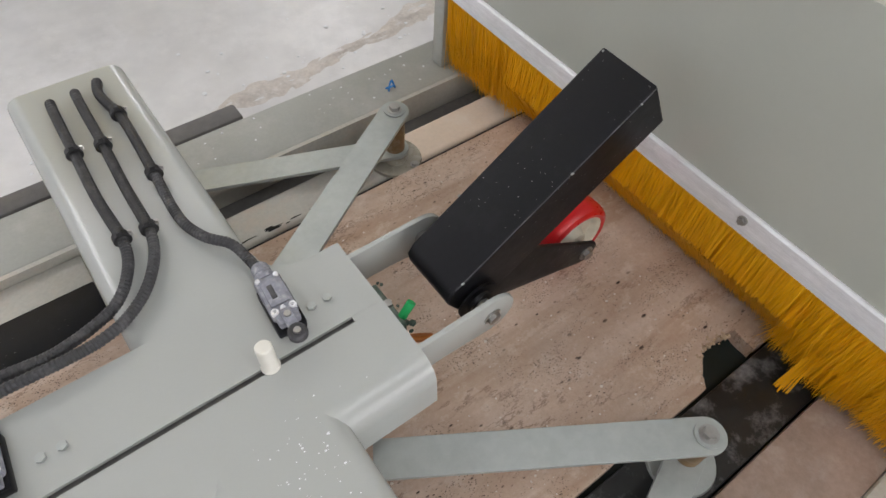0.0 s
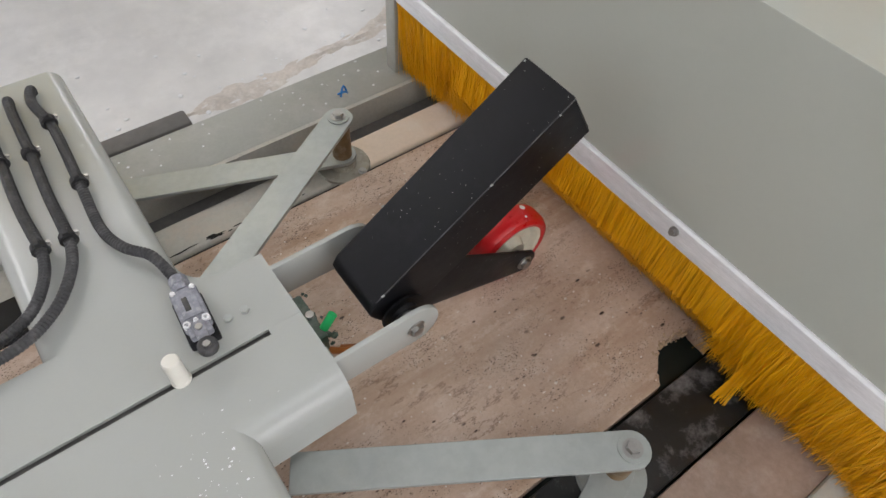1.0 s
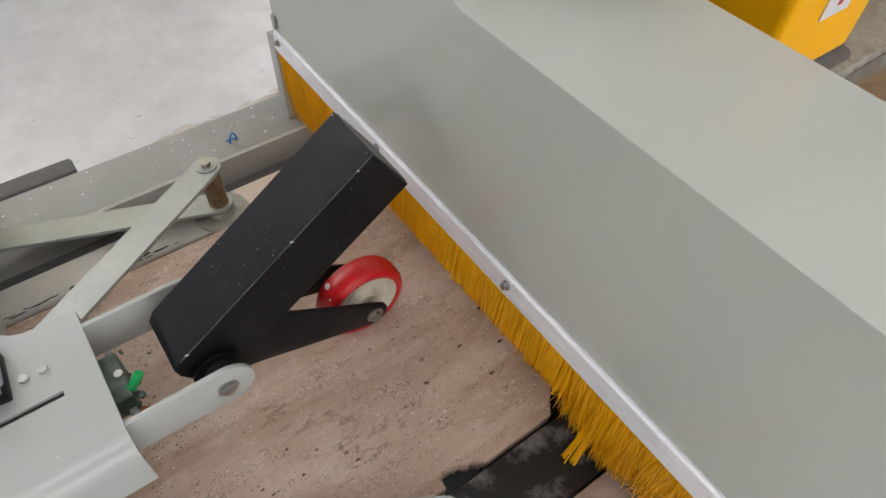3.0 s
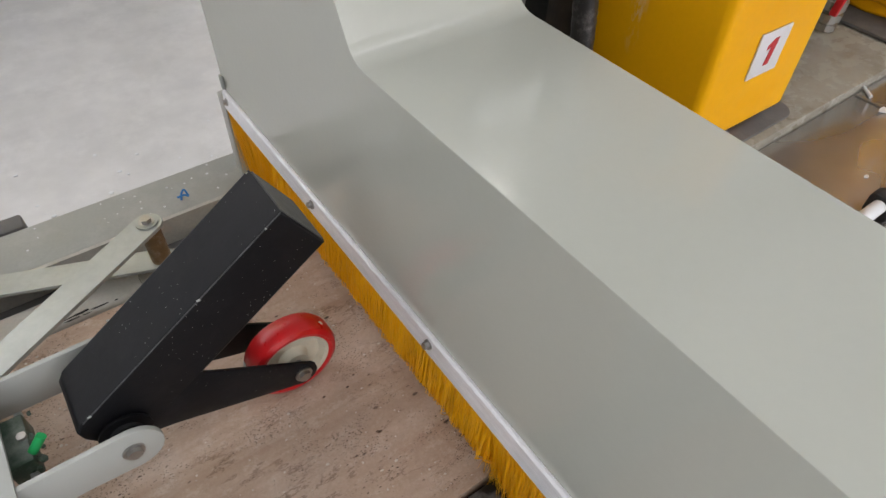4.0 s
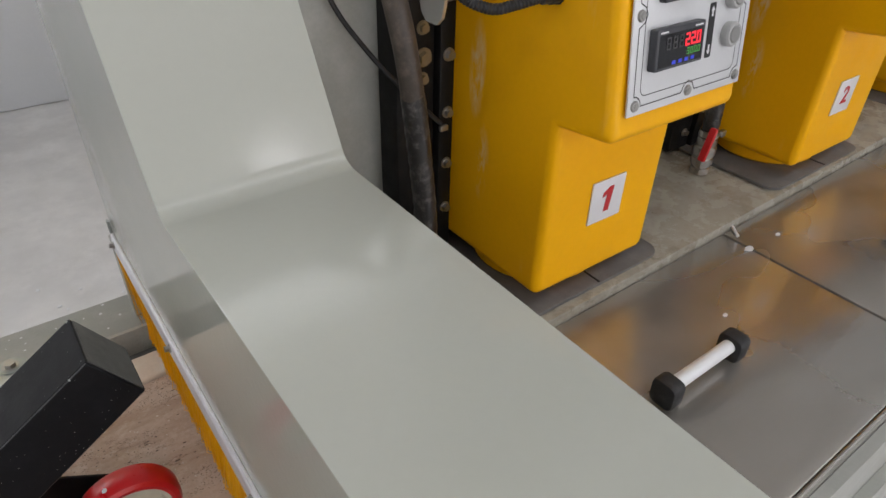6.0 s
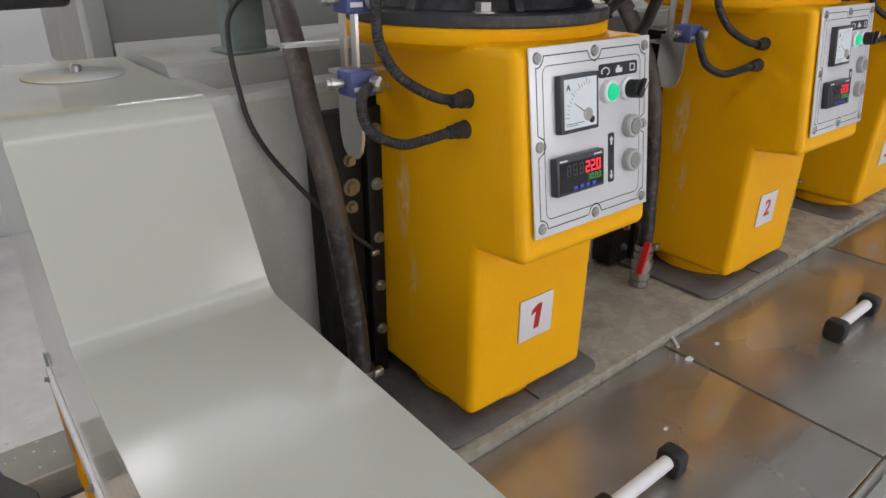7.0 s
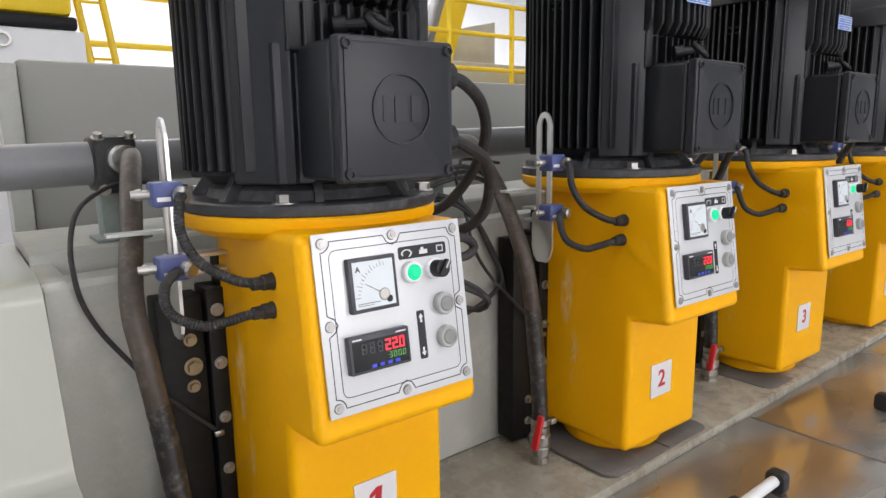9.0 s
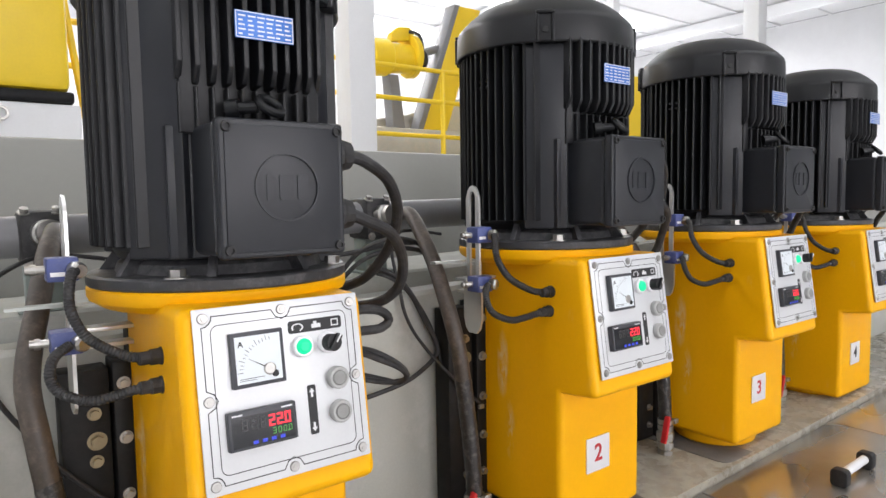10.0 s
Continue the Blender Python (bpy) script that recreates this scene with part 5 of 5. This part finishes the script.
        pts = [(0.035, v), (0.0393, v + s * 0.006), (0.0367, v + s * 0.006), (0.0367, v + s * 0.013), (0.0333, v + s * 0.013), (0.0333, v + s * 0.006), (0.0307, v + s * 0.006)]
        bm.faces.new([bm.verts.new(m @ Vector((x, -w, 0.0065))) for x, w in pts])
        part("arrow", bm, WHITE_LABEL, plate, smooth=0)
    # glands on the side
    for y, z in ((0.084, 0.491), (0.088, 0.449)):
        bm = lathe(B(), [(0, 0.032), (0.008, 0.032), (0.0095, 0.030), (0.0095, 0.018), (0.0115, 0.016), (0.0115, 0.004), (0.013, 0.003), (0.013, 0), (0, 0)], (-0.1385, y, z), (-1, -0.05, 0), 12)
        part("cable_gland", bm, RUBBER, root, "black cable gland")
    motor(root, cy)
    return root


def on_rim(x0, x1, z0, z1, w=0.0012):
    """A thin raised rim round an upright plate."""
    bm = B()
    for a, b, c, d in ((x0, x1, z0, z0 + w), (x0, x1, z1 - w, z1), (x0, x0 + w, z0 + w, z1 - w), (x1 - w, x1, z0 + w, z1 - w)):
        box(bm, a, b, 0.0264, 0.02695, c, d)
    return bm


def motor(root, cy):
    z0, z1 = 0.578, 1.022
    body = part("motor_flange", lathe(B(), [(0, 0), (0.203, 0), (0.206, 0.003), (0.206, 0.016), (0.202, 0.019), (0.165, 0.020), (0.160, 0.034), (0.150, 0.042), (0, 0.042)], (0, cy, z0), n=64), FLANGE, root, "dusty black motor flange")
    for k in range(4):
        a = radians(45 + 90 * k + 8)
        p = (0.187 * math.cos(a), cy + 0.187 * math.sin(a), z0 + 0.019)
        part("flange_bolt", bolt(B(), p, (0, 0, 1), 0.0125, 0.011), CHROME, body)
    for k in range(8):
        bm = B()
        a = radians(22.5 + 45 * k)
        e, n = Vector((math.cos(a), math.sin(a), 0)), Vector((-math.sin(a), math.cos(a), 0)) * 0.006
        c = Vector((0, cy, 0))
        tri = [(0.13, z0 + 0.02), (0.19, z0 + 0.02), (0.165, z0 + 0.055), (0.13, z0 + 0.055)]
        lo = [bm.verts.new(c + e * r + n + Vector((0, 0, z))) for r, z in tri]
        hi = [bm.verts.new(c + e * r - n + Vector((0, 0, z))) for r, z in tri]
        bm.faces.new(lo), bm.faces.new(hi[::-1])
        for j in range(4):
            bm.faces.new((lo[j], lo[(j + 1) % 4], hi[(j + 1) % 4], hi[j]))
        part("flange_rib", bm, FLANGE, body)
    # finned frame
    stat = part("motor_frame", lathe(B(), [(0, z0 + 0.042), (0.158, z0 + 0.042), (0.166, z0 + 0.055), (0.166, z1 - 0.01), (0, z1 - 0.01)], (0, cy, 0), n=56), MOTOR, root, "black cast motor frame with cooling fins")
    R = 0.197
    for q in range(4):
        turn = Matrix.Translation((0, cy, 0)) @ Matrix.Rotation(radians(90 * q), 4, "Z")
        if q == 3:
            # front: a raised block of thick fins with slanted feet, thin fins below it down to the box
            for k in range(-5, 6):
                off, bm = 0.0207 * k, B()
                reach = math.sqrt(0.206 ** 2 - off * off)
                foot = 0.868 + 0.006 * (abs(k) == 5)
                side = [(0.10, z1 - 0.004), (reach, z1 - 0.004), (reach, foot + 0.022), (reach - 0.012, foot), (0.10, foot - 0.012)]
                prism(bm, side, "y", off - 0.0040, off + 0.0040, 0.0018, 2, True)
                put(bm, bm.verts, turn)
                box(bm, 0.10, min(0.185, reach - 0.012), off - 0.0021, off + 0.0021, 0.80, foot - 0.004, 0.0012, 1, turn)
                part("cooling_fin", bm, MOTOR, stat)
            part("block_back", box(B(), -0.105, 0.105, cy - 0.168, cy - 0.12, 0.80, z1 - 0.006, 0.006, 2), MOTOR, stat)
        else:
            for k in range(-6, 7):
                off = 0.0205 * k
                reach = math.sqrt(R * R - off * off) if abs(off) < 0.115 else 0.158
                bm = box(B(), 0.10, reach, off - 0.0028, off + 0.0028, z0 + 0.062, z1 - 0.004, 0.0018, 1, turn)
                part("cooling_fin", bm, MOTOR, stat)
            for z in (0.93, 0.945):
                part("fin_web", box(B(), 0.12, 0.188, -0.022, 0.022, z, z + 0.006, 0.001, 1, turn), MOTOR, stat)
        m = Matrix.Translation((0, cy, 0)) @ Matrix.Rotation(radians(45 + 90 * q), 4, "Z")
        part("frame_pad", box(B(), 0.12, 0.189, -0.046, 0.046, z0 + 0.045, z1 - 0.012, 0.006, 2, m), MOTOR_SHEEN, stat)
    part("box_seat", box(B(), -0.122, 0.122, cy - 0.156, cy - 0.10, z0 + 0.045, 0.812, 0.004, 2), MOTOR_SHEEN, stat)
    cowl = part("fan_cowl", lathe(B(), [(0.180, 0), (0.204, 0), (0.206, 0.003), (0.2045, 0.052), (0.2015, 0.061), (0.193, 0.071), (0.176, 0.087), (0.158, 0.101), (0.135, 0.113), (0.115, 0.119), (0.09, 0.1215), (0, 0.1225)], (0, cy, z1 - 0.012), n=64), MOTOR, root, "domed black fan cowl")
    for q in range(4):
        m = Matrix.Translation((0, cy, 0)) @ Matrix.Rotation(radians(45 + 90 * q), 4, "Z")
        for y0, y1 in ((-0.019, -0.0125), (0.0125, 0.019)):
            part("cowl_lug", box(B(), 0.185, 0.2095, y0, y1, z1 - 0.013, z1 + 0.044, 0.002, 2, m), MOTOR, cowl)
        part("lug_cap", box(B(), 0.180, 0.2090, -0.019, 0.019, z1 + 0.0445, z1 + 0.052, 0.003, 2, m), MOTOR, cowl)
        part("cowl_screw", cyl(B(), m @ Vector((0.198, 0, z1 + 0.012)), m @ Vector((0.209, 0, z1 + 0.012)), 0.006, 10), RUBBER, cowl)
    # terminal box
    bm = box(B(), -0.0875, 0.089, -0.012, 0.112, 0.630, 0.810, 0.009, 3)
    tb = fair(part("terminal_box", bm, MOTOR_SHEEN, root, "black terminal box with embossed ring", 50))
    fair(part("box_lid", box(B(), -0.088, 0.091, -0.033, -0.0125, 0.628, 0.812, 0.0045, 3), MOTOR_SHEEN, tb, "", 50))
    part("lid_panel", prism(B(), rounded(-0.080, 0.083, 0.636, 0.804, 0.006, 4), "y", -0.0352, -0.0325, 0.0012, 2), MOTOR_SHEEN, tb)
    for x in (-0.077, 0.080):
        for z in (0.640, 0.800):
            part("lid_screw", lathe(B(), [(0, 0.002), (0.0035, 0.002), (0.004, 0.005), (0.0065, 0.005), (0.0075, 0)], (x, -0.034, z), (0, -1, 0), 16), RUBBER, tb)
    bm = lathe(B(), [(0.043, 0), (0.043, 0.0025), (0.0462, 0.0025), (0.0462, 0)], (0.004, -0.0351, 0.722), (0, -1, 0), 44)
    part("embossed_ring", bm, MOTOR_SHEEN, tb)
    for x0, x1, h in ((-0.026, -0.016, 0.017), (-0.008, 0.012, 0.017), (0.018, 0.034, 0.017)):
        part("embossed_bar", prism(B(), rounded(x0, x1, 0.722 - h, 0.722 + h, 0.003, 3), "y", -0.0366, -0.0351), MOTOR_SHEEN, tb)
    for z in (0.772, 0.683):
        bm = lathe(B(), [(0, 0.048), (0.013, 0.048), (0.021, 0.044), (0.024, 0.032), (0.025, 0.028), (0.028, 0.024), (0.028, 0.004), (0.026, 0), (0, 0)], (0.085, 0.022, z), (1, 0, 0), 12)
        part("box_gland", bm, RUBBER, tb, "black cable gland")
    loop = [(0.0175 + 0.0062 * math.cos(math.tau * j / 10), 0.0062 * math.sin(math.tau * j / 10)) for j in range(11)]
    bm = lathe(B(), loop, (0.006, 0.020, 0.838), (0.25, -0.62, 0.72), 24)
    cyl(bm, (-0.036, 0.040, 0.834), (-0.010, 0.026, 0.836), 0.0085, 12)
    cyl(bm, (-0.046, 0.048, 0.832), (-0.032, 0.038, 0.834), 0.014, 14)
    part("eye_bolt", bm, MOTOR, root, "black lifting eye bolt")
    np_ = part("nameplate", box(B(), -0.038, 0.048, 0.0270, 0.0286, 0.929, 0.967, 0.0008), NAME_BLUE, root, "blue white rating plate")
    part("plate_rim", on_rim(-0.037, 0.047, 0.930, 0.966), WHITE_LABEL, np_, smooth=0)
    bm = B()
    for r in range(5):
        for cidx in range(6):
            x = -0.033 + 0.0135 * cidx
            box(bm, x, x + random.uniform(0.005, 0.012), 0.0265, 0.0269, 0.934 + 0.0062 * r, 0.9362 + 0.0062 * r)
    part("plate_lines", bm, WHITE_LABEL, np_, smooth=0)


head = build_head()
heads = [head] + [copy_thing(head, head_place(k)) for k in range(1, 4)]
for k, h in enumerate(heads):
    tagged(h, f"yellow cast polishing head with black motor, marked {k + 1}")
    shift = (0.0, -0.018, -0.020, -0.022)[k]
    np_ = part("number_plate", box(B(), -0.041 + shift, 0.036 + shift, 0.0545, 0.0575, 0.080, 0.158, 0.0006), WHITE_LABEL, h, "white square number label")
    if k == 0:
        one = [(-0.006, 0.098), (0.006, 0.098), (0.0115, 0.143), (0.001, 0.143), (-0.012, 0.134), (-0.0125, 0.126), (-0.002, 0.131)]
        part("numeral", prism(B(), [(x - 0.0025, z) for x, z in one], "y", 0.0536, 0.0544), RED_INK, np_, smooth=0)
        continue
    lettering("numeral", str(k + 1), 0.055, pose(-0.0025 + shift, 0.0542, 0.120, 90, 0, 0), RED_INK if k < 3 else INK, np_, 0.0008)


def head_fittings():
    """What stands round each head: slide rails, sensors on their bracket, hose, valve, floor plate, cables."""
    made = []
    # floor plate
    bm = B()
    prism(bm, rounded(-0.195, 0.20, 0.052, 0.335, 0.035, 6), "z", -0.0695, -0.0625, 0.001)
    p = solo("floor_plate", bm, PLATE, "dark grey dirty rubber plate under the head", "plate", "floor plates")
    part("plate_joint", box(B(), 0.02, 0.024, 0.054, 0.12, -0.0624, -0.0614), SLIDE, p)
    made.append(p)
    # slide rails
    s = thing("slide_rail", "oily black vertical slide rails with steel bolts", "slide rail", "slide rails")
    for sx, name in ((-1, "outer_rail"), (1, "outer_rail")):
        part(name, box(B(), *sorted((sx * 0.245, sx * 0.172)), 0.306, 0.3595, -0.0615, 0.435, 0.003), SLIDE, s)
        part("inner_rail", box(B(), *sorted((sx * 0.168, sx * 0.1385)), 0.296, 0.3595, -0.0615, 0.445, 0.003), SLIDE, s)
    part("slide_back", box(B(), -0.1375, 0.1375, 0.321, 0.3595, -0.05, 0.50), SLIDE, s)
    for x, y, z, r, mat in ((-0.196, 0.306, 0.362, 0.0075, BRASS), (-0.194, 0.306, 0.316, 0.0105, BRASS), (-0.196, 0.306, 0.282, 0.0075, BRASS), (-0.196, 0.306, 0.035, 0.007, CHROME), (-0.196, 0.306, -0.02, 0.007, CHROME),
                            (-0.152, 0.296, 0.408, 0.0075, CHROME), (-0.152, 0.296, 0.316, 0.0075, CHROME), (-0.152, 0.296, 0.219, 0.007, CHROME), (-0.152, 0.296, 0.125, 0.007, CHROME), (-0.152, 0.296, 0.035, 0.007, CHROME)):
        part("rail_bolt", bolt(B(), (x, y, z), (0, -1, 0), r, 0.008), mat, s)
    made.append(s)
    # sensor bracket
    b = thing("sensor_bracket", "zinc slotted bracket holding two blue sensors", "sensor bracket", "sensor brackets")
    bm = B()
    prism(bm, [(0.2044, 0.50), (0.2166, 0.50), (0.2166, 0.694), (0.2206, 0.703), (0.2260, 0.706), (0.2314, 0.703), (0.2354, 0.694), (0.2354, 0.50), (0.2476, 0.50), (0.2476, 0.69), (0.2426, 0.704), (0.2361, 0.714), (0.2260, 0.718), (0.2159, 0.714), (0.2094, 0.704), (0.2044, 0.69)], "x", -0.235, -0.230)
    prism(bm, [(0.1990, 0.4999), (0.1990, 0.425), (0.2050, 0.404), (0.2160, 0.393), (0.2420, 0.393), (0.2530, 0.404), (0.2590, 0.425), (0.2590, 0.4999)], "x", -0.235, -0.230)
    part("slotted_bar", bm, BRIGHT_ZINC, b)
    part("bar_arm", box(B(), -0.310, -0.15, 0.262, 0.282, 0.548, 0.553), ZINC, b)
    part("bar_arm", box(B(), -0.229, -0.139, 0.258, 0.296, 0.505, 0.511, 0.001), BRIGHT_ZINC, b)
    part("bar_arm", box(B(), -0.229, -0.139, 0.262, 0.292, 0.478, 0.484, 0.001), BRIGHT_ZINC, b)
    for z in (0.612, 0.507):
        sn = part("sensor", box(B(), -0.262, -0.222, 0.176, 0.214, z - 0.017, z + 0.017, 0.003), BLUE_PLASTIC, b, "blue proximity sensor")
        part("sensor_nose", lathe(B(), [(0, 0.024), (0.006, 0.024), (0.006, 0.018), (0.008, 0.018), (0.008, 0.011), (0.006, 0.011), (0.006, 0), (0, 0)], (-0.262, 0.198, z), (-1, 0.15, 0), 12), CHROME, sn)
        part("sensor_label", box(B(), -0.258, -0.240, 0.1755, 0.1759, z - 0.009, z - 0.003), WHITE_LABEL, sn)
        part("sensor_nut", lathe(B(), [(0, 0.016), (0.009, 0.016), (0.012, 0.012), (0.012, 0), (0, 0)], (-0.228, 0.176, z), (0.4, -1, -0.1), 10), CHROME, sn)
    made.append(b)
    # sensor leads
    for pts in ([(-0.226, 0.168, 0.612), (-0.236, 0.152, 0.604), (-0.241, 0.140, 0.566), (-0.232, 0.125, 0.534), (-0.215, 0.112, 0.514), (-0.184, 0.095, 0.496), (-0.160, 0.085, 0.491)],
                [(-0.240, 0.170, 0.506), (-0.262, 0.152, 0.494), (-0.269, 0.138, 0.471), (-0.259, 0.128, 0.451), (-0.228, 0.112, 0.437), (-0.198, 0.100, 0.441), (-0.181, 0.092, 0.446), (-0.160, 0.088, 0.449)]):
        made.append(solo("sensor_lead", tube(B(), pts, 0.0070, 12, 0.0022, 0.0005), RUBBER, "black corrugated sensor lead", "cable", "sensor leads"))
    # hose and valve
    pts = [(-0.249, 0.212, 0.018), (-0.254, 0.214, 0.12), (-0.266, 0.217, 0.24), (-0.281, 0.222, 0.36), (-0.288, 0.248, 0.45), (-0.262, 0.335, 0.545), (-0.236, 0.43, 0.620), (-0.219, 0.49, 0.653), (-0.214, 0.535, 0.656)]
    made.append(solo("water_hose", tube(B(), pts, 0.0175, 16, 0.015), HOSE, "grimy dark rubber water hose", "hose", "water hoses"))
    part("tape_wrap", tube(B(), [pts[0], pts[1], pts[2], (-0.273, 0.2185, 0.30)], 0.0184, 16, 0.011, 0.0004), TAPE, made[-1], "black tape wrapped round the lower hose")
    v = thing("ball_valve", "bright ball valve with a red lever under the hose", "valve", "ball valves")
    part("valve_body", lathe(B(), [(0, 0), (0.021, 0), (0.021, 0.014), (0.018, 0.016), (0.018, 0.020), (0.024, 0.023), (0.024, 0.038), (0.020, 0.040), (0.025, 0.047), (0.025, 0.066), (0.020, 0.070), (0.022, 0.074), (0.022, 0.088), (0, 0.088)], (-0.249, 0.212, -0.070), n=12), CHROME, v)
    part("hose_clip", lathe(B(), [(0.0195, 0), (0.0225, 0), (0.0225, 0.014), (0.0195, 0.014)], (-0.249, 0.212, 0.022), n=20), CHROME, v)
    part("clip_screw", box(B(), -0.237, -0.219, 0.188, 0.200, 0.022, 0.036, 0.002), CHROME, v)
    part("valve_stem", cyl(B(), (-0.266, 0.203, -0.016), (-0.286, 0.193, -0.016), 0.009, 12), CHROME, v)
    part("valve_lever", box(B(), -0.005, 0.005, -0.009, 0.009, -0.012, 0.066, 0.004, 2, pose(-0.285, 0.192, -0.012, 0, 16, 0)), RED_PAINT, v, "red valve lever")
    made.append(v)
    # thin lead with a tag
    pts = [(-0.13, 0.48, 0.60), (-0.19, 0.50, 0.61), (-0.237, 0.50, 0.611), (-0.277, 0.46, 0.603), (-0.321, 0.42, 0.576), (-0.342, 0.375, 0.53), (-0.345, 0.350, 0.48), (-0.337, 0.346, 0.435), (-0.316, 0.340, 0.387), (-0.283, 0.325, 0.336), (-0.26, 0.302, 0.301), (-0.22, 0.288, 0.255), (-0.174, 0.282, 0.208)]
    c = solo("thin_lead", tube(B(), pts, 0.004, 8, 0.012), RUBBER, "thin black cable looping from the water pipe", "cable", "thin leads")
    part("cable_tag", box(B(), -0.176, -0.160, 0.279, 0.287, 0.194, 0.204, 0.002), CHROME, c, "small metal cable tag")
    made.append(c)
    # motor supply cables
    for pts, r in (([(0.128, 0.022, 0.772), (0.160, 0.024, 0.764), (0.225, 0.06, 0.735), (0.268, 0.10, 0.682), (0.285, 0.16, 0.615), (0.262, 0.22, 0.552), (0.21, 0.30, 0.525), (0.15, 0.34, 0.52)], 0.0098),
                   ([(0.128, 0.022, 0.683), (0.160, 0.024, 0.671), (0.224, 0.05, 0.645), (0.277, 0.10, 0.593), (0.283, 0.13, 0.540), (0.255, 0.18, 0.508), (0.20, 0.27, 0.50), (0.15, 0.33, 0.50)], 0.0098),
                   ([(0.134, 0.12, 0.500), (0.19, 0.12, 0.512), (0.238, 0.12, 0.506), (0.258, 0.12, 0.488), (0.240, 0.12, 0.474), (0.19, 0.12, 0.474), (0.134, 0.12, 0.470)], 0.0085)):
        made.append(solo("motor_cable", tube(B(), pts, r, 12, 0.008), RUBBER, "thick black motor supply cable", "cable", "motor cables"))
    for pts in ([(0.134, 0.15, 0.43), (0.20, 0.15, 0.436), (0.243, 0.15, 0.425), (0.280, 0.13, 0.401), (0.302, 0.13, 0.376), (0.296, 0.15, 0.357), (0.262, 0.18, 0.366), (0.134, 0.2, 0.41)],
                [(0.134, 0.16, 0.42), (0.20, 0.15, 0.43), (0.25, 0.14, 0.41), (0.29, 0.13, 0.388), (0.305, 0.14, 0.365), (0.27, 0.17, 0.359), (0.134, 0.21, 0.40)],
                [(0.36, 0.36, 0.56), (0.40, 0.345, 0.545), (0.441, 0.34, 0.51), (0.49, 0.34, 0.44), (0.515, 0.335, 0.385), (0.518, 0.33, 0.345), (0.462, 0.33, 0.306), (0.39, 0.33, 0.286), (0.25, 0.33, 0.27)],
                [(0.36, 0.37, 0.55), (0.41, 0.347, 0.53), (0.455, 0.342, 0.49), (0.495, 0.34, 0.42), (0.52, 0.335, 0.37), (0.53, 0.33, 0.32)],
                [(0.10, 0.42, 0.59), (0.20, 0.41, 0.60), (0.32, 0.42, 0.585), (0.45, 0.42, 0.60), (0.53, 0.43, 0.60)],
                [(0.30, 0.45, 0.49), (0.36, 0.42, 0.58), (0.44, 0.40, 0.615), (0.53, 0.42, 0.60), (0.60, 0.44, 0.56)],
                [(0.31, 0.46, 0.49), (0.38, 0.43, 0.565), (0.47, 0.41, 0.59), (0.55, 0.42, 0.575), (0.62, 0.45, 0.53)]):
        made.append(solo("control_cable", tube(B(), pts, 0.0055, 8, 0.012), RUBBER, "thin black control cable behind the head", "cable", "control cables"))
    for ob in made:
        for k in range(1, 4):
            copy_thing(ob, head_place(k))


head_fittings()


def motions():
    walk(slab, [(float(t), pose(0.0428 * t, 0, 0)) for t in (0, 2.5, 5, 7.5, 10)])
    walk(wheel, [(float(t), pose(-0.791, 0.237, -0.265, 0, -32.7 * t, 0)) for t in range(11)])


motions()
